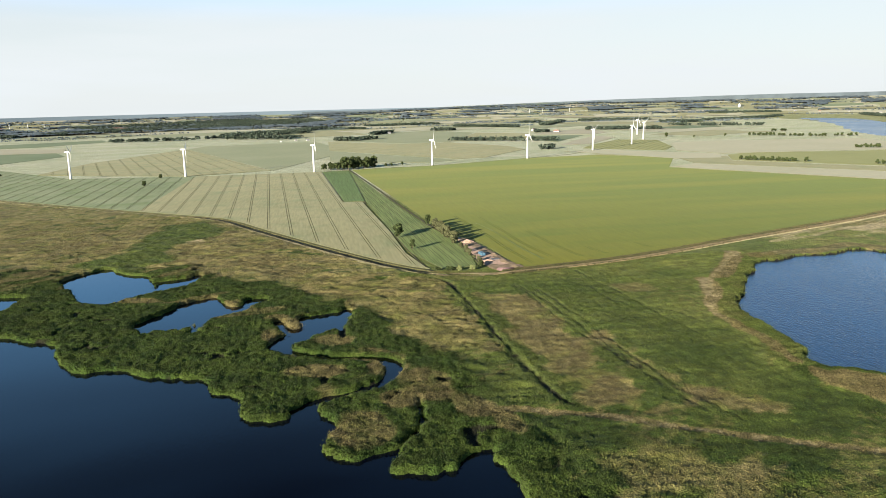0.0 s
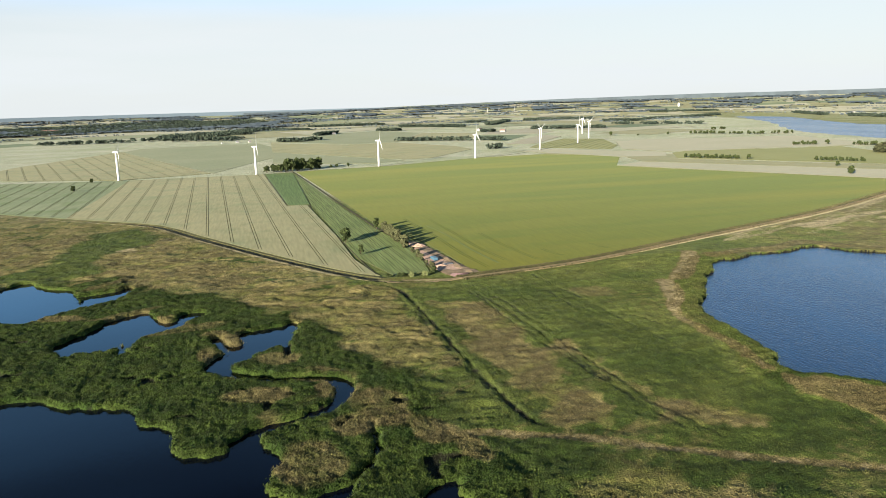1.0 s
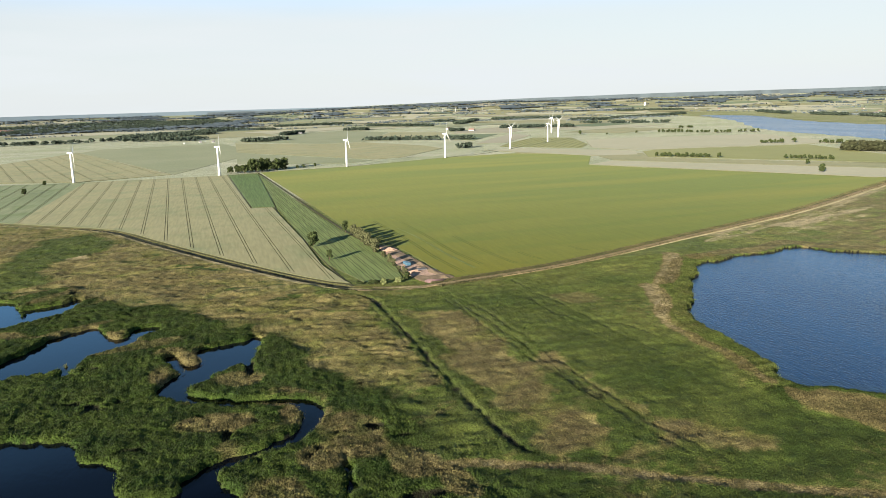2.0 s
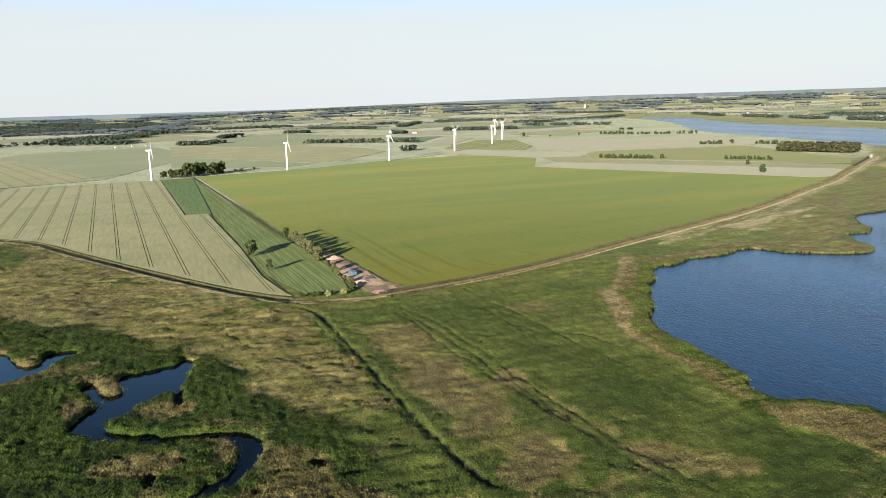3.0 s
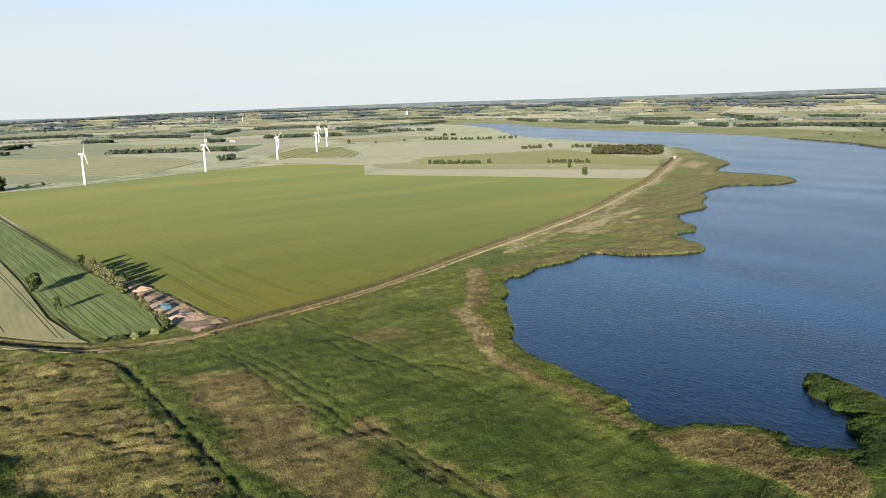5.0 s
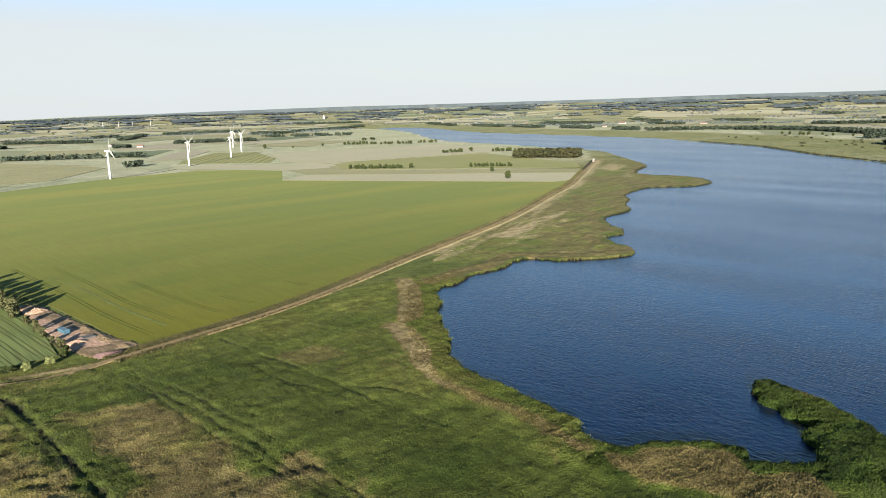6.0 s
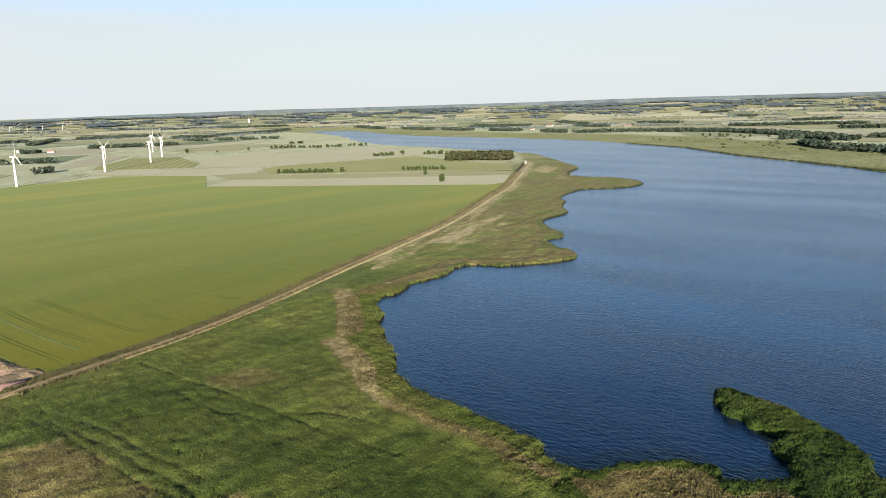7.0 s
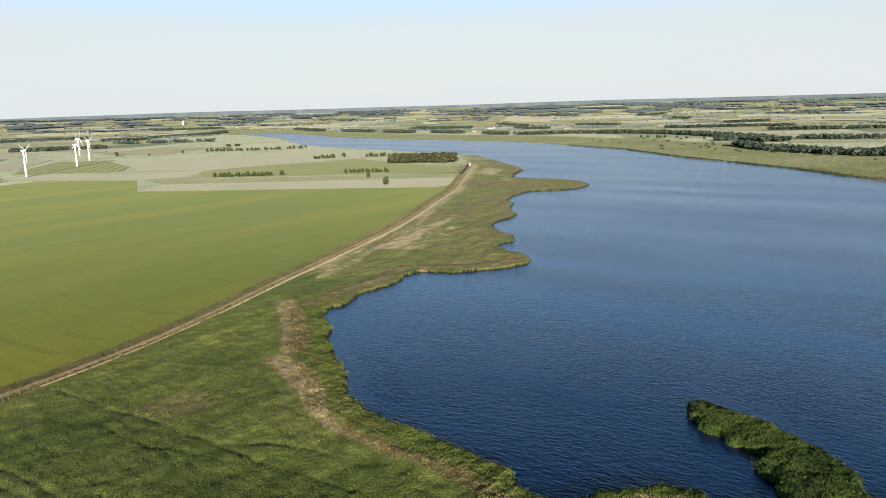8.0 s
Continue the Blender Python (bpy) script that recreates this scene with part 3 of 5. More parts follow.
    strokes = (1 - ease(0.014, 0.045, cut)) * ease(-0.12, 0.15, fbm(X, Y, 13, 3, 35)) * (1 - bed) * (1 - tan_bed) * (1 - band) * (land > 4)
    mud_shade = np.maximum(mud_shade, (0.1 + 0.25 * np.clip(mead, 0, 1)) * strokes * marsh * (X > -20) * (1 - wide_open))
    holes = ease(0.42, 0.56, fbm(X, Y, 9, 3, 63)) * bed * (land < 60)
    mud_shade = np.maximum(mud_shade, 0.85 * holes)
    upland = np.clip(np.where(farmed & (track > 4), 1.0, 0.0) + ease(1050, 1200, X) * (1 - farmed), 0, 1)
    home = np.where(farmed & (track > 4), 1 - ease(700, 1000, Y), 0.0)
    reed, pale_lit, upland = np.maximum(reed, home), np.maximum(pale_lit, 0.9 * home), upland * (1 - home)
    bank_land = ease(1060, 1130, X) * (1 - farmed) * (1 - ease(280, 380, shore + 70 * n3))
    upland = upland * (1 - 0.6 * bank_land)
    reed = np.maximum(reed * (1 - bank_land), bank_land * (0.85 + 0.4 * n3))
    pale_lit = np.where(bank_land > 0.3, np.where(shore < 22, 0.3, 1.0), pale_lit)
    dry = np.maximum(dry * (1 - bank_land), bank_land * (0.1 + 0.6 * fbm(X, Y, 160, 4, 95)) * (shore > 30))
    reed, dry, bare = reed * (1 - upland), dry * (1 - upland), bare * (1 - ease(1100, 1250, X))
    crop = (1 - upland) * marsh * (0.35 + 1.15 * np.clip(np.maximum(tall, dry * bed), 0, 1) + 0.35 * reed)
    lumps = 1 - np.abs(fbm(X, Y, 3.6, 2, 5)) * 2.8
    crop = crop * (0.85 + 0.25 * n2 + (0.16 + 0.02 * bed) * lumps * (1 - 0.7 * tan_bed)) + 0.4 * marsh * streak * (1 - bed) * (1 - upland)
    crop = crop - 0.25 * strokes + (0.34 + 0.3 * west) * (1 - upland) * marsh * (1 - bed) * (ease(-0.03, 0.03, shear) + ease(0.22, 0.27, shear) + ease(-0.28, -0.23, shear) - 1.5 * (ease(-0.3, 0.35, shear)))
    crop = crop + (0.3 + 0.3 * west) * (1 - upland) * marsh * (1 - bed) * (0.35 + 0.65 * np.clip(mead + 0.5 * west, 0, 1)) * np.maximum(comb, -0.6) * (shore > 12)
    crop = crop * (1 - 0.75 * holes) - 0.35 * marsh * (1 - ease(0.3, 1.5, trail))
    crop = crop * (1 - 0.45 * (X > 300) * (1 - ease(4, 12, shore)))
    crop = np.where(ditch < 3, crop * (0.35 + 0.65 * ease(-0.4, 1.2, ditch)) - 0.1 * (1 - ease(-0.6, 0.6, ditch)), crop)
    crop = crop * np.where(X > 140, 0.25 + 0.75 * ease(7, 12, away), 1.0)
    bank = np.exp(-((away - 5.8) / 2.2) ** 2) * west + 0.55 * np.exp(-((away - 0.0) / 6.0) ** 2) * (1 - west)
    crop = np.maximum(crop, 0.0) * (1 - bank) + 0.85 * bank - 0.2 * mud_shade * west * (away < 3)
    return land, reed, dry, np.clip(bare, 0, 1), upland, np.clip(mud_shade, 0, 1), pale_lit, np.maximum(tall, dry * bed) * marsh, crop


def build_ground():
    xs = axis(-5200, -150, 490, 5200, 1.15, 1.028)
    ys = axis(-900, 165, 540, 5200, 1.15, 1.027)
    X, Y = np.meshgrid(xs, ys)
    step = np.maximum(np.gradient(xs)[None, :], np.gradient(ys)[:, None])
    land, reed, dry, bare, upland, mud_shade, pale_lit, tall, crop = cover(X, Y)
    land = land + np.where(step < 4, 3.6 * (np.abs(fbm(X, Y, 9, 2, 41)) - 0.22) + 0.9 * fbm(X, Y, 5, 2, 43), 3.0 * (np.abs(fbm(X, Y, 25, 2, 45)) - 0.2))
    soft = np.maximum(0.5, 0.4 * step)
    up = ease(-0.5, 1.0, land / soft)
    # foot of the shore reeds: dark stems, plus shade and reflection painted near-black
    mud_shade = np.maximum(mud_shade, 1.0 * (1 - ease(0.9, 1.0, up)) * (X > 290) * (X < 1000))
    Z = (-1.6 + (crop + 1.6) * up) + far_rise(X, Y)
    n, m = X.shape
    me = bpy.data.meshes.new("ground")
    co = np.stack([X, Y, Z], -1).reshape(-1, 3)
    i = np.arange(n * m).reshape(n, m)
    quads = np.stack([i[:-1, :-1], i[:-1, 1:], i[1:, 1:], i[1:, :-1]], -1).reshape(-1, 4)
    me.vertices.add(len(co))
    me.vertices.foreach_set("co", co.ravel())
    me.loops.add(quads.size)
    me.loops.foreach_set("vertex_index", quads.ravel())
    me.polygons.add(len(quads))
    me.polygons.foreach_set("loop_start", np.arange(0, quads.size, 4))
    me.update(calc_edges=True)
    me.shade_smooth()
    for key, v in (("reed", reed), ("dry", dry), ("bare", bare), ("upland", upland), ("mud_shade", mud_shade), ("pale_lit", pale_lit)):
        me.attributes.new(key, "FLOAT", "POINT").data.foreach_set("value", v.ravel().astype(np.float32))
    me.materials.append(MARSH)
    return tagged(new("ground", me), "marsh and farmland ground of reed, meadow and grass", "ground", kind="structure")


build_ground()
water = mesh_object("water_lake", [(150, -900, -0.35), (5200, -900, -0.35), (5200, 3600, -0.35), (150, 3600, -0.35)], [(0, 1, 2, 3)], WATER)
tagged(water, "dark blue wind-rippled lake", "water", kind="structure")
water = mesh_object("water_bay", [(-5000, -900, -0.35), (150, -900, -0.35), (150, 600, -0.35), (-5000, 600, -0.35)], [(0, 1, 2, 3)], CALM)
tagged(water, "dark calm water of a reedy bay and its ponds", "water", kind="structure")


def raw_mesh(name, co, tris, material, masks=()):
    me = bpy.data.meshes.new(name)
    me.vertices.add(len(co))
    me.vertices.foreach_set("co", np.asarray(co, float).ravel())
    me.loops.add(tris.size)
    me.loops.foreach_set("vertex_index", tris.ravel())
    me.polygons.add(len(tris))
    me.polygons.foreach_set("loop_start", np.arange(0, tris.size, tris.shape[1]))
    me.update(calc_edges=True)
    for key, v in masks:
        me.attributes.new(key, "FLOAT", "POINT").data.foreach_set("value", np.asarray(v, np.float32))
    me.materials.append(material)
    return me


def reed_tufts(count):
    """Leaning blades in clumps; denser and taller in the reed beds."""
    rng = np.random.default_rng(5)
    x, y = rng.uniform(-170, 335, count * 3), rng.uniform(150, 480, count * 3)
    land, reed, dry, bare, upland, mud_shade, pale_lit, tall, crop = cover(x, y)
    land = land + 3.6 * (np.abs(fbm(x, y, 9, 2, 41)) - 0.22) + 0.9 * fbm(x, y, 5, 2, 43)
    keep = (land > 0.0) & (upland < 0.5) & (mud_shade < 0.4) & (rng.random(count * 3) < 0.01 + 0.98 * ease(0.3, 0.75, tall) + 0.5 * (land < 5)) & (crop > 0.2)
    x, y, land, reed, dry, bare, upland, pale_lit, crop = (v[keep][:count] for v in (x, y, land, reed, dry, bare, upland, pale_lit, crop))
    n, k = len(x), 5
    a = rng.normal(0.9, 1.0, (n, k))
    blade = (0.12 + 0.27 * np.clip(crop, 0.3, 2.0))[:, None] * rng.uniform(0.6, 1.3, (n, k))
    wide = rng.uniform(0.06, 0.14, (n, k))
    ox, oy = rng.normal(0, 0.55, (n, k)), rng.normal(0, 0.55, (n, k))
    lean = rng.uniform(0.2, 0.7, (n, k)) * blade
    bx, by, bz = x[:, None] + ox, y[:, None] + oy, (crop * ease(-0.6, 1.2, land) * 0.8)[:, None]
    px, py = np.cos(a), np.sin(a)
    v = np.stack([np.stack([bx - py * wide, by + px * wide, bz + 0 * a], -1), np.stack([bx + py * wide, by - px * wide, bz + 0 * a], -1),
                  np.stack([bx + px * lean, by + py * lean, bz + blade], -1)], 2).reshape(-1, 3)
    masks = [(key, np.repeat(val, k * 3)) for key, val in (("reed", reed), ("dry", dry), ("bare", bare), ("upland", upland), ("mud_shade", 0 * reed), ("pale_lit", pale_lit))]
    ob = new("reed_bed", raw_mesh("reed_bed", v, np.arange(len(v)).reshape(-1, 3), TUFT, masks))
    tagged(ob, "green and straw-coloured reed tufts standing over the marsh", "reeds", kind="stuff")


reed_tufts(110000)


def reed_clumps(count):
    """Rounded heads of dense reed, standing close, with dark gaps between them."""
    r6 = np.random.default_rng(9)
    x, y = r6.uniform(-175, 335, count * 5), r6.uniform(150, 520, count * 5)
    land, reed, dry, bare, upland, mud_shade, pale_lit, tall, crop = cover(x, y)
    land = land + 3.6 * (np.abs(fbm(x, y, 9, 2, 41)) - 0.22) + 0.9 * fbm(x, y, 5, 2, 43)
    keep = (land > 0.35) & (upland < 0.5) & (mud_shade < 0.45) & (r6.random(count * 5) < ease(0.35, 0.7, tall)) & (crop > 0.2)
    x, y, land, reed, dry, pale_lit, crop = (v[keep][:count] for v in (x, y, land, reed, dry, pale_lit, crop))
    n = len(x)
    wide, high = r6.uniform(0.2, 0.52, n), r6.uniform(0.12, 0.4, n)
    a = np.arange(5) / 5 * 2 * np.pi + r6.uniform(0, 1, (n, 1))
    base = (crop * ease(-0.6, 1.2, land))[:, None]
    jig = r6.uniform(0.7, 1.35, (n, 5))
    rings = [np.stack([x[:, None] + np.cos(a) * (wide[:, None] * jig), y[:, None] + np.sin(a) * (wide[:, None] * jig), base - 0.12 + 0 * a], -1)]
    tip = np.stack([x + r6.normal(0, 0.15, n), y + r6.normal(0, 0.15, n), base[:, 0] + high], -1)[:, None]
    co = np.concatenate(rings + [tip], 1).reshape(-1, 3)
    one = [(i, (i + 1) % 5, 5) for i in range(5)]
    tris = (np.array(one)[None] + 6 * np.arange(n)[:, None, None]).reshape(-1, 3)
    masks = [(key, np.repeat(val, 6)) for key, val in (("reed", reed), ("dry", dry), ("bare", 0 * reed), ("upland", 0 * reed), ("mud_shade", 0 * reed), ("pale_lit", pale_lit))]
    ob = new("reed_clumps", raw_mesh("reed_clumps", co, tris, CLUMP, masks))
    tagged(ob, "dense rounded clumps of green and brown reed", "reeds", kind="stuff")


reed_clumps(100000)


def meadow_grass(count, x0, x1, y0, y1, size=1.0):
    """Short tussocks strewn over the open marsh meadow."""
    r4 = np.random.default_rng(6)
    x, y = r4.uniform(x0, x1, count * 2), r4.uniform(y0, y1, count * 2)
    land, reed, dry, bare, upland, mud_shade, pale_lit, tall, crop = cover(x, y)
    keep = (land > 2) & (upland < 0.5) & (mud_shade < 0.3) & (tall < 0.4)
    x, y, reed, dry, bare, pale_lit, crop = (v[keep][:count] for v in (x, y, reed, dry, bare, pale_lit, crop))
    n, k = len(x), 3
    a, wide, high = r4.uniform(0, 6.28, (n, k)), size * r4.uniform(0.06, 0.14, (n, k)), size * r4.uniform(0.2, 0.45, (n, k))
    bx, by, bz = x[:, None] + r4.normal(0, 0.25, (n, k)), y[:, None] + r4.normal(0, 0.25, (n, k)), crop[:, None] - 0.1 + 0 * a
    v = np.stack([np.stack([bx - np.sin(a) * wide, by + np.cos(a) * wide, bz], -1), np.stack([bx + np.sin(a) * wide, by - np.cos(a) * wide, bz], -1),
                  np.stack([bx + np.cos(a) * 0.2, by + np.sin(a) * 0.2, bz + 0.1 + high], -1)], 2).reshape(-1, 3)
    masks = [(key, np.repeat(val, k * 3)) for key, val in (("reed", reed), ("dry", dry), ("bare", bare), ("upland", 0 * reed), ("mud_shade", 0 * reed), ("pale_lit", pale_lit))]
    ob = new("meadow_grass", raw_mesh("meadow_grass", v, np.arange(len(v)).reshape(-1, 3), TUFT, masks))
    tagged(ob, "olive and straw-coloured grass tussocks of the marsh meadow", "grass", kind="stuff")


meadow_grass(66000, 20, 330, 165, 440)
meadow_grass(30000, -260, 60, 430, 740, 1.3)


# ---- fields, tracks ----
def clip_half(poly, nx, ny, d):
    out = []
    for i in range(len(poly)):
        a, b = poly[i - 1], poly[i]
        da, db = a[0] * nx + a[1] * ny - d, b[0] * nx + b[1] * ny - d
        if (da <= 0) != (db <= 0):
            t = da / (da - db)
            out.append((a[0] + t * (b[0] - a[0]), a[1] + t * (b[1] - a[1])))
        if db <= 0:
            out.append(b)
    return out


def slab(verts, faces, poly, top):
    """A crop standing over a plan outline: top and sides."""
    area = sum(a[0] * b[1] - b[0] * a[1] for a, b in zip(poly, poly[1:] + poly[:1]))
    if abs(area) < 1:
        return
    if area < 0:
        poly = poly[::-1]
    o, n = len(verts), len(poly)
    verts += [(x, y, top) for x, y in poly] + [(x, y, -0.1) for x, y in poly]
    faces.append(list(range(o, o + n)))
    faces += [(o + (i + 1) % n, o + i, o + n + i, o + n + (i + 1) % n) for i in range(n)]


def field(name, poly, top, material, label, turn=None, spacing=24.0, start=0.0, wheel=0.55, head=(), floor=None):
    """A crop; with a turn (degrees of the rows from x) it is cut by pairs of wheel tracks."""
    verts, faces = [], []
    poly = [tuple(p) for p in poly]
    if turn is None:
        slab(verts, faces, poly, top)
    else:
        nx, ny = -math.sin(radians(turn)), math.cos(radians(turn))
        ds = [x * nx + y * ny for x, y in poly]
        k = math.floor((min(ds) - start) / spacing) - 1
        while start + k * spacing < max(ds):
            d = start + k * spacing
            for lo, hi in ((d + 1.0 + wheel / 2, d + spacing - 1.0 - wheel / 2), (d - 1.0 + wheel / 2, d + 1.0 - wheel / 2)):
                piece = clip_half(clip_half(poly, nx, ny, hi), -nx, -ny, -lo) if poly else []
                if len(piece) > 2:
                    slab(verts, faces, piece, top)
            k += 1
    for piece in head:
        slab(verts, faces, [tuple(p) for p in piece], top)
    tops = len(faces)
    if floor:
        for piece in [poly, *head]:
            slab(verts, faces, [tuple(p) for p in piece], max(0.14, top - 0.5))
    ob = mesh_object(name, verts, faces, material)
    ob.data.materials.append(floor or TRAMS)
    # side faces take EDGE, with the shade among the stems painted dark
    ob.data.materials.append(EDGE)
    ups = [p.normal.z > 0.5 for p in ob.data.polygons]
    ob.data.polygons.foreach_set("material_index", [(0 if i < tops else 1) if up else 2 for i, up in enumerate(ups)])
    return tagged(ob, label, "field", kind="structure")


def ribbon(name, pts, width, z, material, label, rough=0.0, steps=5, shift=0.0, cat="track", taper=0):
    line = spline(pts, steps)
    verts, faces = [], []
    for i, p in enumerate(line):
        d = line[min(i + 1, len(line) - 1)] - line[max(i - 1, 0)]
        d /= max(np.linalg.norm(d), 1e-6)
        nrm = np.array([-d[1], d[0]])
        w = width * (1 + rough * float(fbm(np.array([p[0]]), np.array([p[1]]), 18, 2, 13)[0]))
        w *= min(1.0, 0.03 + i / taper) if taper else 1.0
        c = p + nrm * shift
        for s, dz in ((-0.5, -0.25), (-0.46, 0), (0, 0.05), (0.46, 0), (0.5, -0.25)):
            verts.append((c[0] + nrm[0] * w * s, c[1] + nrm[1] * w * s, z + dz))
    for i in range(len(line) - 1):
        for k in range(4):
            a = i * 5 + k
            faces.append((a, a + 5, a + 6, a + 1))
    return tagged(mesh_object(name, verts, faces, material), label, cat, kind="structure")


def along(pts, shift, lo, hi):
    """A stretch of the track's line, moved aside."""
    line = spline(pts, 2)
    d = np.gradient(line, axis=0)
    d /= np.linalg.norm(d, axis=1)[:, None]
    out = line + np.stack([-d[:, 1], d[:, 0]], 1) * shift
    return [tuple(p) for p, o in zip(out, line) if lo <= o[0] <= hi]


GRAIN = along(TRACK, 10.0, -700, 90) + [(103, 453), (96, 500), (94, 595), (84, 783), (63, 787), (44, 1160), (-166, 1171), (-348, 1212), (-640, 1560), (-800, 1500)]
HEAD = along(TRACK, 6.0, -700, 92) + [(105, 447), (103.5, 452)] + along(TRACK, 9.98, -700, 90)[::-1]
field("grain_field", clip_half(GRAIN, -1, 0, 150), 0.5, PALE, "pale ripening grain field with dark wheel tracks", 93.4, 18.65, -105.0, 0.45, [clip_half(HEAD, -1, 0, 150)], TRAMS)
field("greenish_grain_field", clip_half(GRAIN, 1, 0, -150.02), 0.48, GREYGREEN, "greener end of the grain field with laid streaks", 93.4, 18.65, -105.0, 0.6, [clip_half(HEAD, 1, 0, -150.02)], TRAMS)
field("green_plot", [(46, 1158), (88, 1166), (87, 786), (65, 789)], 0.5, DEEP, "square of darker green crop beside the grain")
field("green_strip", [(89, 1166), (114, 789), (127, 630), (142, 510), (136, 448), (113, 446), (100, 500), (96, 580), (88.5, 783)], 0.35, GREEN,
      "narrow green crop strip with wheel tracks", 93.5, 6.0, 4.0, 0.5, (), DEEP)
big_head = [(163.5, 436)] + along(TRACK, 8.0, 166, 760) + [(787, 686), (764, 690), (757, 693)] + along(TRACK, 25.38, 164, 760)[::-1] + [(161.3, 452.6)]
far_part = [(121.4, 815.42), (642, 884.62), (566, 1011), (664, 1181), (559, 1293), (427, 1283), (233, 1200), (94, 1180)]
field("broad_green_field", along(TRACK, 25.4, 164, 760) + [(757, 693), (642, 884.6), (121.4, 815.4), (134, 630), (149, 566), (154.5, 545), (156.5, 519), (159, 492), (160.8, 466), (161.2, 453)],
      0.2, LEY, "broad yellowish green field running to the dike", head=[big_head, far_part])
field("barley_strip", [(569, 1014), (633, 1055), (878, 728), (801, 682), (764, 690)], 0.5, STRAW, "pale barley strip beyond the green field")
field("grain_strip", [(562, 1294), (617, 1360), (749, 1149), (710, 1072), (925, 771), (880, 732), (636, 1057), (667, 1183)], 0.5, PALE, "pale grain strip with a field margin")
field("green_crop", [(770, 1183), (816, 1209), (1013, 1160), (1108, 1150), (1021, 893), (1020, 850), (946, 786), (716, 1082)], 0.4, FRESH, "light green crop in front of a small wood")
field("barley_field", [(853, 1551), (747, 1325), (780, 1216), (1023, 1174), (1204, 1148), (1290, 1478), (955, 1580)], 0.5, STRAW, "wide pale barley field by the fjord")
field("tramline_field", [(-430, 1310), (-415, 1555), (-372, 1693), (-296, 1963), (-38, 1224), (-166, 1178), (-299, 1240)], 0.6, PALE, "greenish grain field with slanting wheel tracks", 107.0, 24, 5.0, 0.6, (), TRAMS)
field("dark_field", [(-755, 1991), (-618, 1982), (-547, 1821), (-609, 1619), (-900, 1650)], 0.4, DUSKY, "dark green crop field")
field("deep_green_field", [(-987, 2582), (-716, 2748), (-654, 2585), (-798, 2341), (-1000, 2301)], 0.4, DUSKY, "dark green crop field by a wood")
field("tan_field", [(-900, 2295), (-658, 2174), (-598, 1985), (-760, 2000)], 0.4, TANF, "tan field between green ones")
field("pasture", [(-266, 2079), (41, 2124), (116, 1659), (-34, 1225), (-290, 1960)], 0.3, DULL, "dull green field behind the turbines")
field("stubble_field", [(69, 1697), (272, 1366), (299, 1322), (355, 1330), (491, 1515), (483, 1646), (390, 1883), (268, 1878), (75, 2105)], 0.5, PALE, "broad pale grain field behind the turbines", 121.0, 31.0, 4.0, 0.9, (), DULL)
field("meadow_field", [(76, 2161), (271, 1901), (395, 1907), (579, 2420), (479, 2714), (278, 2593), (227, 2357), (148, 2154)], 0.34, DULL, "dull green field before a far wood")
field("lane_field", [(63, 1369), (128, 1323), (237, 1262), (295, 1300), (270, 1355), (68, 1680)], 0.32, DULL, "dull green field beside the turbine lane")
field("pale_field", [(585, 2410), (718, 2238), (617, 1893), (410, 1949)], 0.46, PALE, "pale grain field behind a long hedge")
field("fawn_field", [(713, 2140), (859, 2050), (963, 2164), (1000, 2466), (802, 2330)], 0.48, TANF, "fawn-coloured field beside a farm")
field("dusky_field", [(572, 1961), (645, 1744), (818, 2013), (655, 2087)], 0.44, DUSKY, "dusky green field beyond a hedge")
field("ochre_field", [(604, 1615), (674, 1606), (852, 1859), (843, 1971), (698, 1771)], 0.42, TANF, "ochre field with a dark lane beside it")
field("rowed_field", [(608, 1478), (729, 1339), (795, 1433), (883, 1677), (810, 1752), (660, 1566)], 0.4, FRESH, "green field with mown rows", 52.0, 16.0, 3.0, 0.7, (), DULL)
field("pale_strip", [(543, 1404), (650, 1156), (727, 1132), (773, 1212), (626, 1406)], 0.52, STRAW, "pale strip of ripe crop beyond the green field")
ribbon("dike_road", [(106, 429), (121, 421.5), (137, 421)] + TRACK[12:], 3.6, 0.75, SOIL, "worn earth track along the dike", 0.3)
ribbon("ditch_path", TRACK[:11], 0.9, 0.88, TRAMS, "worn earth path beside a dark ditch", 0.3, shift=-7.2)
ribbon("wheel_rut", TRACK[13:], 1.6, 0.78, SOIL, "pale second wheel rut beside the dike track", 0.5, shift=-3.6)
ribbon("dike_bank", TRACK[12:], 6.2, 0.62, ROUGH, "dark rough grass bank between dike track and field", 0.3, shift=4.7)
ribbon("field_margin", TRACK[12:], 1.1, 0.5, VERGE, "pale dry grass margin along the field", 0.5, shift=7.5)
ribbon("ditch_margin", TRACK[:11], 2.2, 0.2, ROUGH, "rough grass margin above the ditch", 0.5, shift=4.6)
ribbon("outer_verge", TRACK[15:], 7.0, 0.58, VERGE, "wide dry grass verge on the marsh side of the dike", 0.6, shift=-4.6, taper=30)
THIN = surface("thin_pale_crop", (0.17, 0.19, 0.06), (0.125, 0.15, 0.035), 0.1, 0.9)
TROD = surface("trodden_green_crop", (0.07, 0.09, 0.012), (0.055, 0.075, 0.01), 0.1, 0.9)
for dx in (0.0, 2.1):
    ribbon("wheel_track", [(161 + dx, 653), (165 + dx, 590), (167.5 + dx, 545), (168.5 + dx, 495), (173 + dx, 447)], 0.6, 0.2, TROD, "faint trodden wheel track across the green crop", 0.6)
    ribbon("wheel_track", [(181 + dx, 640), (184 + dx, 578), (185 + dx, 514), (190 + dx, 462)], 0.55, 0.2, TROD, "faint trodden wheel track across the green crop", 0.6)
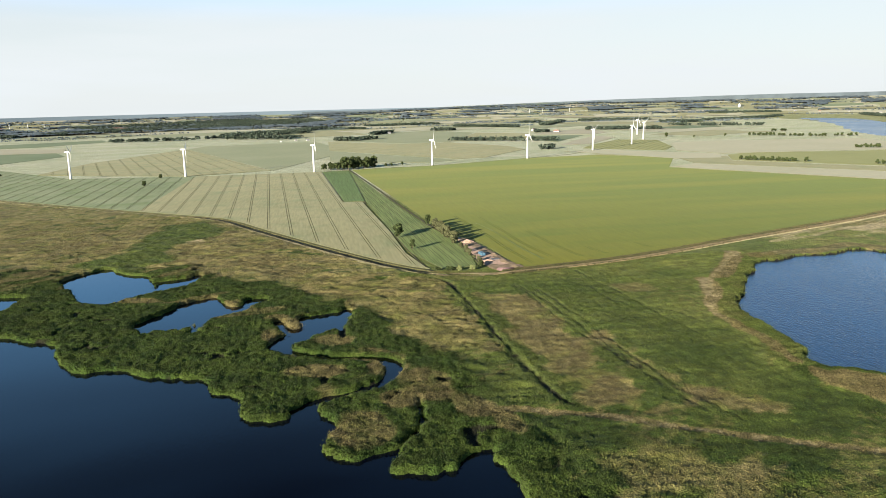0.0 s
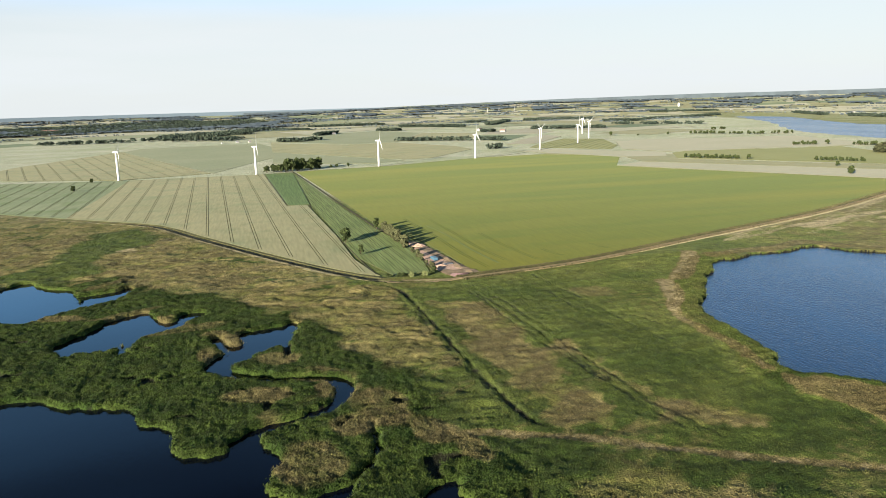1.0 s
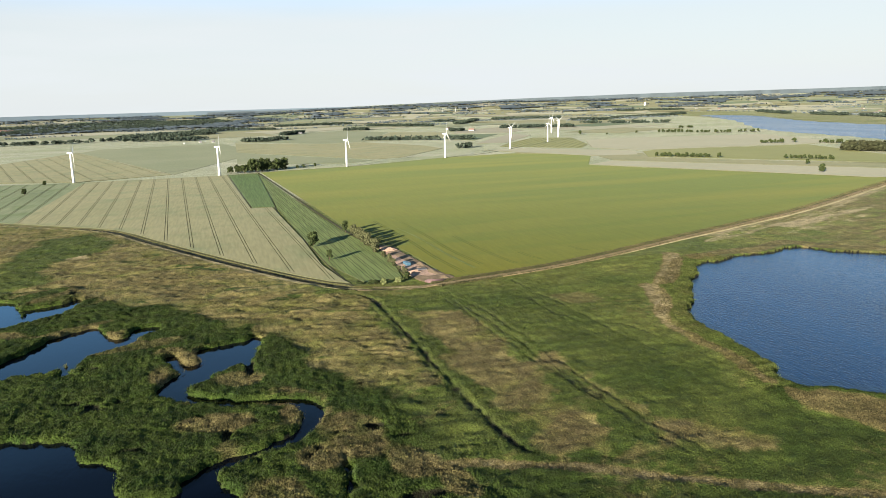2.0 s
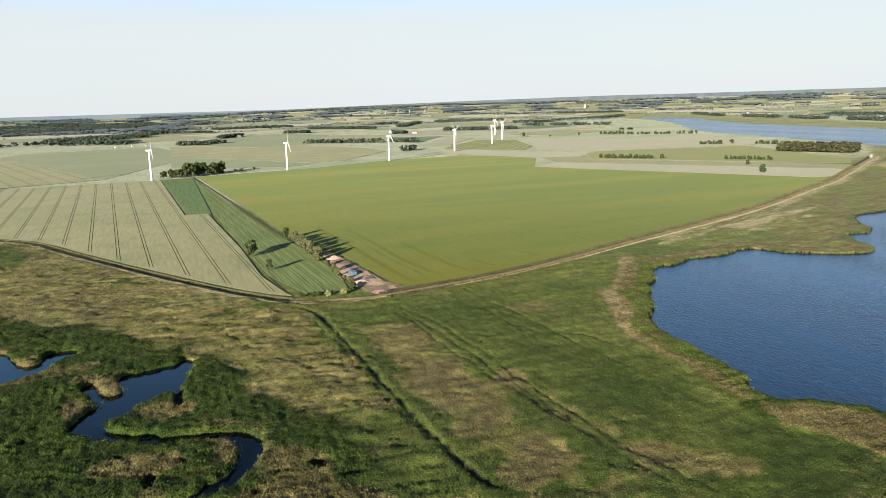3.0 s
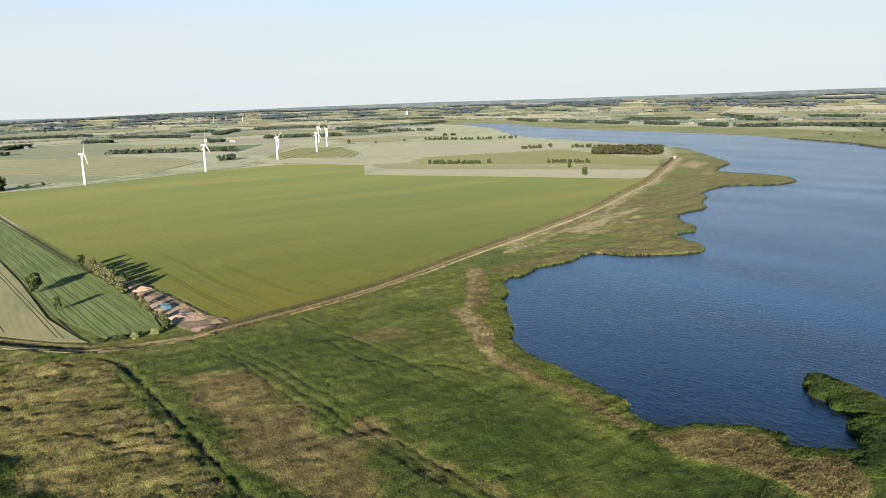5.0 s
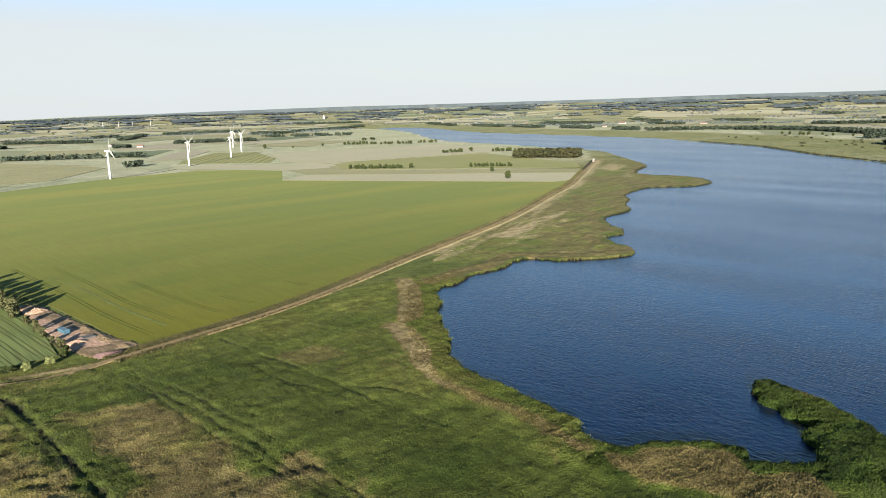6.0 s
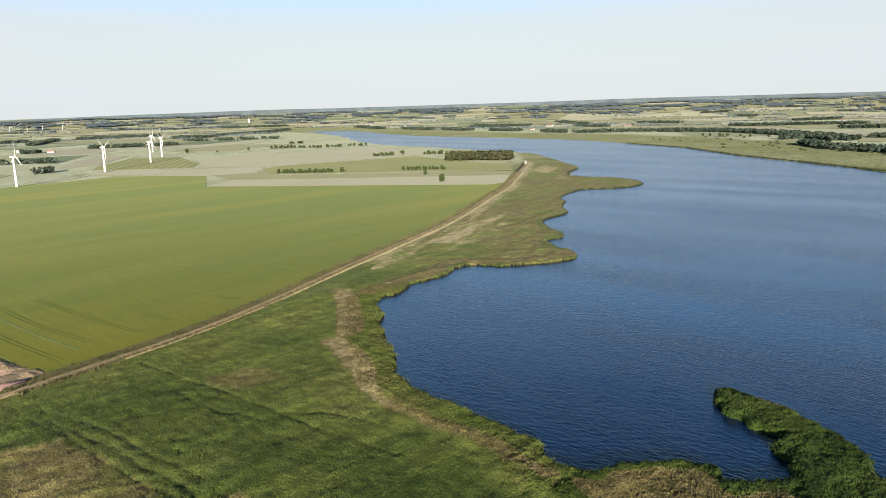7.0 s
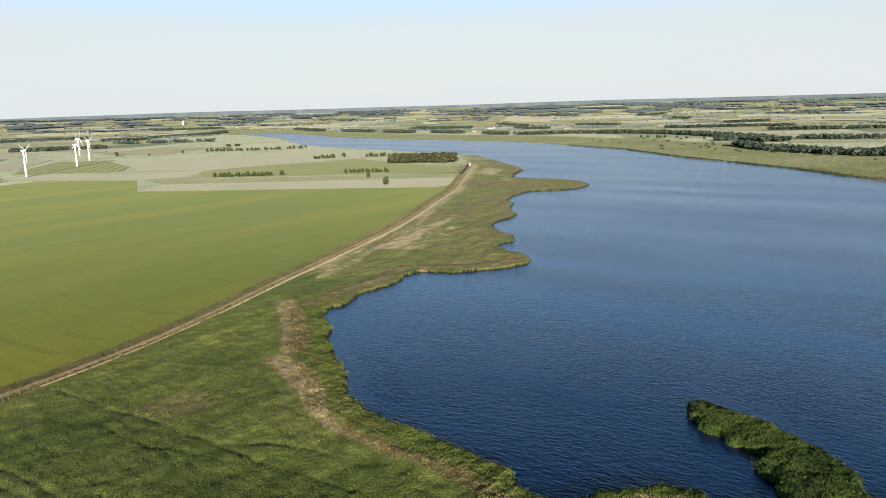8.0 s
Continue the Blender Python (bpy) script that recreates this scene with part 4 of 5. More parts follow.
for dx in (0.0, 2.1):
    ribbon("wheel_track", [(203 + dx, 560), (205 + dx, 510), (209 + dx, 468), (211 + dx, 457)], 0.5, 0.2, TROD, "faint trodden wheel track across the green crop", 0.6)
    ribbon("wheel_track", [(225.5 + dx, 486), (228 + dx, 467), (231.5 + dx, 461)], 0.55, 0.2, TROD, "short trodden wheel turn near the dike", 0.4)
    ribbon("wheel_track", [(265 + dx, 490), (267 + dx, 477), (270.5 + dx, 472)], 0.55, 0.2, TROD, "short trodden wheel turn near the dike", 0.4)
ribbon("pale_row", [(172, 610), (175, 590), (178, 556), (180, 499), (184, 455)], 2.0, 0.2, THIN, "pale thin row in the green crop", 0.9)
FARM_LANE = [(88, 1172), (92, 1150), (109, 918), (119, 770), (131, 617), (140, 540), (141, 500), (140, 452)]
ribbon("farm_lane", FARM_LANE, 2.6, 0.18, ROUGH, "grassy farm lane between two crops", 0.2, cat="lane")
ribbon("field_ditch", [(86.5, 788), (87, 686), (93.5, 605), (97.5, 543), (101, 480), (105, 441)], 1.1, 0.22, ROUGH, "overgrown ditch between two crops", 0.5, cat="ditch")
ribbon("turbine_lane", [(33, 1160), (150, 1192), (232, 1201), (330, 1240), (421, 1279), (520, 1330), (620, 1425), (760, 1570)], 3.0, 0.2, ROUGH, "grassy lane running past the turbines", 0.3, cat="lane")


def bank_grass(count):
    """Tussocks along the dike and the field ditches."""
    r3 = np.random.default_rng(8)
    line = spline(TRACK[12:22], 40)
    d = np.gradient(line, axis=0)
    d /= np.linalg.norm(d, axis=1)[:, None]
    i = r3.integers(0, len(line), count)
    off = np.where(r3.random(count) < 0.9, r3.normal(4.9, 1.1, count), r3.normal(-2.8, 0.5, count))
    p = line[i] + np.stack([-d[i, 1], d[i, 0]], 1) * off[:, None] + r3.normal(0, 0.6, (count, 2))
    a, s = r3.uniform(0, 6.28, (count, 3)), r3.uniform(0.25, 0.6, (count, 3))
    tall = r3.uniform(0.3, 0.85, (count, 3))
    bx, by = p[:, :1] + r3.normal(0, 0.3, (count, 3)), p[:, 1:] + r3.normal(0, 0.3, (count, 3))
    v = np.stack([np.stack([bx - np.sin(a) * s, by + np.cos(a) * s, 0 * a + 0.35], -1), np.stack([bx + np.sin(a) * s, by - np.cos(a) * s, 0 * a + 0.35], -1),
                  np.stack([bx + np.cos(a) * 0.3, by + np.sin(a) * 0.3, 0.5 + tall], -1)], 2).reshape(-1, 3)
    tagged(new("bank_grass", raw_mesh("bank_grass", v, np.arange(len(v)).reshape(-1, 3), ROUGH)), "dark tussocky grass along the dike bank", "grass", kind="stuff")


bank_grass(20000)


# ---- patchwork of distant farmland ----
def patchwork():
    """Distant fields, each a low slab of its own; they crowd together towards the skyline."""
    rng = np.random.default_rng(11)
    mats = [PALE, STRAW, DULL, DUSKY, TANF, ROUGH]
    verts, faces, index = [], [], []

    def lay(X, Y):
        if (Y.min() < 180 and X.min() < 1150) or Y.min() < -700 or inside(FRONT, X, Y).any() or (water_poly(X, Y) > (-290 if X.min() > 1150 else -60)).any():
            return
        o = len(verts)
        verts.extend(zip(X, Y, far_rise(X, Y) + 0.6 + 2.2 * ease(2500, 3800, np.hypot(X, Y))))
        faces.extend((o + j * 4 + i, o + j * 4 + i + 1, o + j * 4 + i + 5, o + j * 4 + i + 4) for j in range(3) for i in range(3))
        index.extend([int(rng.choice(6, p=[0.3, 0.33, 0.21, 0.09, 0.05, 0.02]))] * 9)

    c, s = math.cos(radians(24)), math.sin(radians(24))
    v = -3700.0
    while v < 3700:
        dv = rng.uniform(120, 330)
        u = -3700.0 + rng.uniform(0, 300)
        while u < 3700:
            du = rng.uniform(160, 480)
            g = np.array([[(u + du * i / 3 * 0.985, v + dv * j / 3 * 0.97) for i in range(4)] for j in range(4)]).reshape(-1, 2)
            X, Y = g[:, 0] * c - g[:, 1] * s, g[:, 0] * s + g[:, 1] * c
            X, Y = X + 70 * fbm(X, Y, 600, 2, 51), Y + 70 * fbm(X, Y, 600, 2, 57)
            u += du
            if np.hypot(X - HUB[0], Y - HUB[1]).max() < 3560 and rng.random() > 0.1:
                lay(X, Y)
        v += dv
    r = 3480.0
    while r < 4800:
        dr, az = rng.uniform(60, 170), -0.9 + rng.uniform(0, 0.05)
        while az < 2.3:
            da = rng.uniform(70, 380) / r
            g = np.array([[(az + da * i / 3 * 0.96, r + dr * j / 3 * 0.94) for i in range(4)] for j in range(4)]).reshape(-1, 2)
            X, Y = HUB[0] + g[:, 1] * np.sin(g[:, 0]), HUB[1] + g[:, 1] * np.cos(g[:, 0])
            X, Y = X + 90 * fbm(X, Y, 330, 2, 53), Y + 90 * fbm(X, Y, 330, 2, 59)
            az += da
            if rng.random() > 0.08:
                lay(X, Y)
        r += dr
    v, f, ind = np.array(verts), np.array(faces), np.array(index)
    count = len(v) // 16
    near = np.argsort(np.hypot(v[::16, 0] - HUB[0], v[::16, 1] - HUB[1]))
    words = ("pale grain", "haze-paled barley", "dull green", "dusky green", "tan stubble", "rough grass")
    for k in near[:290]:
        mi = int(ind[k * 9])
        ob = mesh_object("farm_field", [tuple(p) for p in v[k * 16:k * 16 + 16]], [tuple(q) for q in f[k * 9:k * 9 + 9] - k * 16], mats[mi])
        tagged(ob, "distant field of " + words[mi] + " in the open farmland", "field", kind="structure")
    rest = near[290:]
    me = bpy.data.meshes.new("distant_farmland")
    me.from_pydata([tuple(p) for k in rest for p in v[k * 16:k * 16 + 16]], [], [tuple(q - k * 16 + o * 16) for o, k in enumerate(rest) for q in f[k * 9:k * 9 + 9]])
    for m in mats:
        me.materials.append(m)
    me.polygons.foreach_set("material_index", [int(ind[k * 9]) for k in rest for _ in range(9)])
    tagged(new("distant_farmland", me), "patchwork of pale and green distant fields", "fields", kind="stuff")


FRONT = np.array([(-820, 1560), (-1050, 2650), (-640, 2760), (-280, 2120), (60, 2200), (280, 2620), (480, 2730), (720, 2450), (1010, 2480), (960, 1800), (1250, 1600), (1330, 1480), (1300, 950),
                  (1150, 800), (500, 300), (260, 100), (-900, 100), (-1100, 1300)], float)
LAKE_ROUGH = np.array(LAKE_WEST[::2] + LAKE_FAR, float)


def water_poly(X, Y):
    return depth_in(LAKE_ROUGH, X, Y)


patchwork()


# ---- skyline ----
def skyline(name, r, az0, az1, z_of, material, label):
    az = np.linspace(az0, az1, 400)
    top = z_of(az)
    verts = [(HUB[0] + r * math.sin(a), HUB[1] + r * math.cos(a), -30) for a in az] + [(HUB[0] + r * math.sin(a), HUB[1] + r * math.cos(a), z) for a, z in zip(az, top)]
    n = len(az)
    tagged(mesh_object(name, verts, [(i, i + 1, n + i + 1, n + i) for i in range(n - 1)], material), label, "backdrop", kind="structure")


# horizon haze is mixed into the blue-grey of both colours
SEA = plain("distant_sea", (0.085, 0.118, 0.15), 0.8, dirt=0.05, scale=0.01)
HILLS = plain("hazed_hills", (0.05, 0.066, 0.078), 0.9, dirt=0.28, scale=0.012)
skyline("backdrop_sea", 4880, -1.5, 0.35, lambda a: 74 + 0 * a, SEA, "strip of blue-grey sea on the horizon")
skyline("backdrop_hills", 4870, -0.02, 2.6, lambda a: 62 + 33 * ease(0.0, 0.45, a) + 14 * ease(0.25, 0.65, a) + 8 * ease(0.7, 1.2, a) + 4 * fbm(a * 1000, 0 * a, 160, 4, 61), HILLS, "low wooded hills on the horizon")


def far_canopy():
    """The wooded land under the skyline: an uneven canopy with clearings."""
    az, rr = np.linspace(-0.75, 2.2, 1500), np.arange(3420, 4850, 18.0)
    A, R = np.meshgrid(az, rr)
    X, Y = HUB[0] + R * np.sin(A), HUB[1] + R * np.cos(A)
    left = (1 - ease(-0.02, 0.12, A)) * ease(3430, 3500, R) * (1 - ease(3900, 4150, R))
    woods = fbm(A * 4300, R * 2.6, 130, 5, 91) + 0.2 * ease(4200, 4650, R) + 0.34 * left - 0.17 - 0.5 * (1 - ease(3850, 4000, R)) * ease(0.0, 0.15, A)
    r5 = np.random.default_rng(3)
    Z = far_rise(X, Y) + np.where(woods > 0, 5 + 6.0 * r5.random(X.shape), 0)
    n, m = X.shape
    i = np.arange(n * m).reshape(n, m)
    q = np.stack([i[:-1, 1:], i[:-1, :-1], i[1:, :-1], i[1:, 1:]], -1).reshape(-1, 4)
    q = q[(woods.ravel()[q] > 0).sum(1) > 2]
    used = np.unique(q)
    remap = np.zeros(n * m, int)
    remap[used] = np.arange(len(used))
    co = np.stack([X, Y, Z], -1).reshape(-1, 3)[used]
    tagged(new("far_woodland", raw_mesh("far_woodland", co, remap[q], FARWOOD)), "wooded land under the skyline, greyed by painted-in haze", "woods", kind="stuff")


far_canopy()


# ---- wind turbines ----
def lathe(bm, rings, seg, m=None):
    loops = []
    for r, z in rings:
        loops.append([bm.verts.new((r * math.cos(2 * math.pi * k / seg), r * math.sin(2 * math.pi * k / seg), z)) for k in range(seg)])
    for a, b in zip(loops, loops[1:]):
        for k in range(seg):
            bm.faces.new((a[k], a[(k + 1) % seg], b[(k + 1) % seg], b[k]))
    bm.faces.new(loops[0][::-1])
    bm.faces.new(loops[-1])
    if m:
        bmesh.ops.transform(bm, matrix=m, verts=bm.verts)
    for f in bm.faces:
        f.smooth = True
    return bm


def box(bm, x0, x1, y0, y1, z0, z1, bevel=0.0):
    made = bmesh.ops.create_cube(bm, size=1)["verts"]
    for v in made:
        v.co = Vector(((x0 + x1) / 2 + v.co.x * (x1 - x0), (y0 + y1) / 2 + v.co.y * (y1 - y0), (z0 + z1) / 2 + v.co.z * (z1 - z0)))
    if bevel:
        bmesh.ops.bevel(bm, geom=list({e for v in made for e in v.link_edges}), offset=bevel, segments=2, affect="EDGES")
    return bm


def blade_mesh(length):
    bm = bmesh.new()
    loops = []
    for t, chord, thick, twist in ((0, 0.9, 0.9, 0), (0.06, 0.95, 0.8, 4), (0.2, 2.1, 0.5, 14), (0.45, 1.5, 0.3, 8), (0.75, 0.95, 0.17, 3), (0.96, 0.5, 0.08, 1), (1, 0.15, 0.04, 0)):
        a = radians(twist + 8)
        ring = []
        for k in range(8):
            q = 2 * math.pi * k / 8
            u, w = chord * (0.5 * math.cos(q) + (0.15 if chord > 1 else 0)), 0.5 * thick * math.sin(q)
            ring.append(bm.verts.new((w * math.cos(a) + u * math.sin(a), -w * math.sin(a) + u * math.cos(a), 1.0 + t * (length - 1.0))))
        loops.append(ring)
    for p, q in zip(loops, loops[1:]):
        for k in range(8):
            f = bm.faces.new((p[k], p[(k + 1) % 8], q[(k + 1) % 8], q[k]))
            f.smooth = True
    bm.faces.new(loops[-1])
    bm.faces.new(loops[0][::-1])
    return bm


GREYW = plain("turbine_paint", (0.58, 0.58, 0.57), 0.4, dirt=0.03)


def turbine(x, y, spin, hub=43.0, length=22.0, yaw=4.0, z=0.0):
    top = new("wind_turbine")
    top.matrix_basis = pose(x, y, z - 0.1, 0, 0, yaw)
    tagged(top, "white three-bladed wind turbine on a tapered tower", "wind turbine", "wind turbines")
    part("tower", lathe(bmesh.new(), [(1.95, 0), (1.75, 10), (1.5, 22), (1.2, hub - 5), (1.05, hub - 1.4)], 20), GREYW, top)
    bm = box(bmesh.new(), -4.2, 2.2, -1.15, 1.15, hub - 1.2, hub + 1.2, 0.4)
    part("nacelle", bm, GREYW, top)
    rotor = part("hub", lathe(bmesh.new(), [(1.25, 0), (1.3, 0.7), (1.1, 1.5), (0.6, 2.1), (0.1, 2.3)], 14, pose(2.25, 0, hub, 0, 90, 0)), GREYW, top)
    for k in range(3):
        bm = blade_mesh(length)
        bmesh.ops.transform(bm, matrix=pose(3.2, 0, hub, spin + 120 * k, 0, 0), verts=bm.verts)
        part("blade", bm, GREYW, rotor)
    return top


for x, y, spin in ((-344, 1205, 178), (-166, 1172, 62), (33, 1168, 4), (232, 1205, 12), (421, 1271, 3), (607, 1417, 58), (755, 1549, 5), (960, 1954, 20), (867, 1722, 55)):
    turbine(x, y, spin)


# ---- trees ----
def leaf_cloud(rng, lobes, count, size):
    """A crown of many small leaf clumps round some lobes (centre and radius)."""
    v, f = [], []
    weights = np.array([r * r for *_, r in lobes])
    pick = rng.choice(len(lobes), count, p=weights / weights.sum())
    for i in pick:
        cx, cy, cz, r = lobes[i]
        d = rng.normal(0, 1, 3)
        d /= np.linalg.norm(d)
        c = np.array([cx, cy, cz]) + d * r * rng.uniform(0.55, 1.05) * np.array([1, 1, 0.85])
        face = d + rng.normal(0, 0.42, 3)
        face /= np.linalg.norm(face)
        a = np.cross(face, rng.normal(0, 1, 3))
        a /= np.linalg.norm(a)
        b = np.cross(face, a)
        s = size * rng.uniform(0.6, 1.3)
        o = len(v)
        v += [tuple(c - a * s), tuple(c + b * s * 0.8), tuple(c + a * s), tuple(c - b * s * 0.8 + d * 0.3 * s)]
        f += [(o, o + 1, o + 2), (o, o + 2, o + 3)]
    return v, f


def limb(bm, a, b, r0, r1, seg=6):
    a, b = Vector(a), Vector(b)
    m = Matrix.Translation(a) @ (b - a).to_track_quat("Z", "Y").to_matrix().to_4x4()
    h = (b - a).length
    lo = [bm.verts.new(m @ Vector((r0 * math.cos(2 * math.pi * k / seg), r0 * math.sin(2 * math.pi * k / seg), 0))) for k in range(seg)]
    hi = [bm.verts.new(m @ Vector((r1 * math.cos(2 * math.pi * k / seg), r1 * math.sin(2 * math.pi * k / seg), h))) for k in range(seg)]
    for k in range(seg):
        bm.faces.new((lo[k], lo[(k + 1) % seg], hi[(k + 1) % seg], hi[k]))
    bm.faces.new(hi)


def tree(name, high, wide, seed, leaves=420, size=0.5, material=None, label="", clear=0.25, lobes_n=9, category="tree"):
    """A tapered trunk with limbs, and a crown of leaf clumps."""
    rng = np.random.default_rng(seed)
    top = new(name)
    tagged(top, label, category)
    lobes = [(0, 0, high * 0.72, wide * 0.3)]
    for k in range(lobes_n):
        a, q = rng.uniform(0, 2 * math.pi), rng.uniform(clear + 0.15, 0.9)
        reach = wide * 0.5 * rng.uniform(0.35, 0.75) * math.sin(math.pi * min(1, (q - clear) / (1.05 - clear)) * 0.8 + 0.45)
        lobes.append((reach * math.cos(a), reach * math.sin(a), high * q, wide * rng.uniform(0.14, 0.24)))
    bm = bmesh.new()
    limb(bm, (0, 0, -0.2), (0.05 * high * 0.3, 0, high * 0.45), high * 0.03, high * 0.017)
    limb(bm, (0.05 * high * 0.3, 0, high * 0.44), (0, 0, high * 0.8), high * 0.017, high * 0.005)
    for x, y, z, r in lobes[1:6]:
        limb(bm, (0, 0, max(high * 0.15, z - high * 0.25)), (x, y, z), high * 0.011, high * 0.004, 5)
    part("trunk", bm, BARK, top)
    v, f = leaf_cloud(rng, lobes, leaves, size)
    mesh_object("crown", v, f, material or LEAF, top)
    return top


PROTO = [tree("tree", 10, 8.5, 3 + k, label="leafy green broadleaf tree in the open fields", leaves=560, size=0.8, clear=0.08, lobes_n=12) for k in range(4)]


PLACED = set()


def plant(x, y, high, wide, k=0, proto=None, label="", group="", turn=None):
    src = (proto or PROTO)[k % len(proto or PROTO)]
    m = pose(x, y, height(x, y), 0, 0, (k * 77) % 360 if turn is None else turn)
    if src.name in PLACED:
        ob = copy_thing(src, m)
    else:
        ob = src
        ob.matrix_basis = m
        PLACED.add(src.name)
    ob.scale = (wide / 8.5, wide / 8.5, high / 10)
    if label:
        tagged(ob, label)
    if group:
        tagged(ob, group=group)
    return ob


rng = np.random.default_rng(23)
plant(99, 569, 10.5, 8.5, 0, label="broad green tree on the ditch between two crops")
plant(97.5, 561, 9, 7, 1, label="round green tree on the ditch between two crops")
plant(102.5, 512, 7.5, 5, 2, label="slim green tree on the ditch edge")
plant(130, 612, 9.5, 7, 3, label="green tree at the end of a hedge")


def row(x0, y0, x1, y1, n, high, wide, label, group, spread=1.5, proto=None):
    for i in range(n):
        t = (i + 0.5) / n + rng.uniform(-0.3, 0.3) / n
        plant(x0 + (x1 - x0) * t + rng.normal(0, spread), y0 + (y1 - y0) * t + rng.normal(0, spread), high * rng.uniform(0.7, 1.2), wide * rng.uniform(0.75, 1.2), int(rng.integers(0, 40)), proto, label, group)


GREY = [tree("willow_tree", 10, 8.5, 13 + k, label="greyish green willow in a hedge", leaves=520, size=0.75, material=WILLOW, clear=0.05) for k in range(2)]
row(134, 606, 138, 522, 15, 8.6, 6.4, "greyish green willow in the hedge by the rubble yard", "hedge by the rubble yard", 0.8, GREY)
row(138, 515, 139, 478, 5, 5.5, 4, "low willow bush beside the rubble yard", "hedge by the rubble yard", 0.6, GREY)
row(46, 1195, 73, 1187, 6, 12, 11, "dark green tree in the belt behind the grain", "tree belt", 2)
row(74, 1186, 131, 1214, 24, 17, 14, "tall dark green tree in the belt behind the grain", "tree belt", 4)
row(136, 1210, 184, 1233, 4, 6, 6, "low shrubby tree at the end of the belt", "tree belt", 2)
row(729, 1083, 785, 1013, 28, 6.5, 6.5, "dark green tree in a field hedge", "field hedge", 2)
plant(793, 1003, 8, 8, 2)
row(858, 939, 904, 882, 18, 6.5, 6, "dark green tree in a short hedge", "short hedge", 2)
plant(819, 850, 8, 7, 1, label="small round tree alone in barley")
plant(757, 762, 11, 10, 3, label="round dark tree alone in barley")
row(1068, 1226, 1103, 1203, 9, 7.5, 7, "dark tree in a broken hedge", "broken hedge", 2)
plant(1126, 1201, 10, 9, 0)
row(1151, 1162, 1180, 1125, 11, 7.5, 7, "dark tree in a broken hedge", "broken hedge", 2)
row(1170, 1741, 1284, 1585, 30, 8, 8, "dark tree in a far hedge", "far hedge", 4)
row(1310, 1594, 1357, 1562, 6, 8, 8, "dark tree in a far hedge", "far hedge", 4)
row(1351, 1893, 1395, 1879, 7, 9, 10, "dark tree in a far clump", "far clump", 5)
for x, y, h in ((-200, 1048, 8), (-200, 1158, 7), (-475, 1274, 9), (958, 1776, 12), (1013, 1730, 6), (1101, 1729, 8), (1974, 907, 9), (1977, 889, 9), (1952, 854, 10), (1950, 845, 9), (1955, 834, 10), (1961, 804, 8), (1942, 773, 8), (1925, 723, 8)):
    plant(x, y, h, h * 0.95, int(x) % 7)


# ---- far woods ----
def woodland(name, areas, label, seed, high, gap, material=None):
    """Woods as one mesh of many small clumped trees, strewn over strips (x0, y0, x1, y1, width)."""
    rng = np.random.default_rng(seed)
    proto = []
    for k in range(5):
        lobes = [(0, 0, 0.68, 0.26)] + [(rng.uniform(-0.24, 0.24), rng.uniform(-0.24, 0.24), rng.uniform(0.35, 0.8), rng.uniform(0.16, 0.24)) for _ in range(4)]
        v, f = leaf_cloud(rng, lobes, 26, 0.16)
        proto.append((np.array(v), np.array(f)))
    cos, tris, o = [], [], 0
    for x0, y0, x1, y1, w in areas:
        length = math.hypot(x1 - x0, y1 - y0)
        close = gap * (0.62 if w < 45 else 0.9)
        n = max(3, int(length * max(w, close) / close**2))
        t, s = rng.random(n), rng.uniform(-0.5, 0.5, n)
        s *= 1 - 0.55 * np.abs(fbm(t * 100, 0 * t, 18, 3, seed))
        nx, ny = -(y1 - y0) / length, (x1 - x0) / length
        x, y = x0 + (x1 - x0) * t + nx * s * w, y0 + (y1 - y0) * t + ny * s * w
        z = far_rise(x, y)
        for i in range(n):
            v, f = proto[int(rng.integers(0, 5))]
            h, a = high * rng.uniform(0.7, 1.2), rng.uniform(0, 6.28)
            ca, sa2, q = math.cos(a), math.sin(a), h * rng.uniform(1.1, 1.5)
            cos.append(np.stack([x[i] + (v[:, 0] * ca - v[:, 1] * sa2) * q, y[i] + (v[:, 0] * sa2 + v[:, 1] * ca) * q, z[i] + v[:, 2] * h - 0.15 * h], 1))
            tris.append(f + o)
            o += len(v)
    ob = new(name, raw_mesh(name, np.concatenate(cos), np.concatenate(tris), material or WOODS))
    return tagged(ob, label, "woods", kind="stuff")


woodland("fjord_wood", [(1050, 1008, 1106, 908, 40), (1098, 1045, 1154, 945, 60)], "small dense olive-green wood beside the dike", 3, 13.5, 5.2, OLIVE)
woodland("left_forest", [(-1125, 3420, -790, 3770, 190), (-994, 3640, -100, 4010, 380), (-600, 4000, 60, 4210, 400), (-1150, 3900, -300, 4380, 260), (-230, 2500, -20, 2400, 130), (-200, 2900, 0, 2830, 200), (-2400, 3100, -1200, 3300, 300), (-631, 2513, -351, 2516, 40), (-351, 2530, -82, 2729, 70), (-89, 2901, 60, 3300, 120), (-300, 2760, -60, 2860, 120)],
         "dark forest and shelter belts across the far plain", 5, 15, 18)
woodland("middle_woods", [(97, 2165, 169, 2130, 34), (175, 2185, 223, 2183, 26), (230, 2479, 314, 2638, 24), (283, 3420, 625, 3500, 130), (486, 2720, 552, 2668, 44), (634, 3050, 847, 2800, 34),
                          (92, 3190, 255, 3045, 22), (757, 2297, 800, 2280, 40), (972, 2380, 1191, 2256, 56), (982, 2900, 1236, 3365, 45), (1315, 3360, 1618, 3220, 130), (1487, 2850, 1631, 2760, 90),
                          (2067, 3452, 2347, 3262, 60), (1343, 2500, 1575, 2272, 10), (405, 1960, 670, 1779, 12), (519, 1494, 550, 1498, 16), (1718, 2900, 2194, 3043, 40), (999, 3303, 1098, 3274, 30)],
         "dark hedges and woods between the far fields", 7, 14, 11)
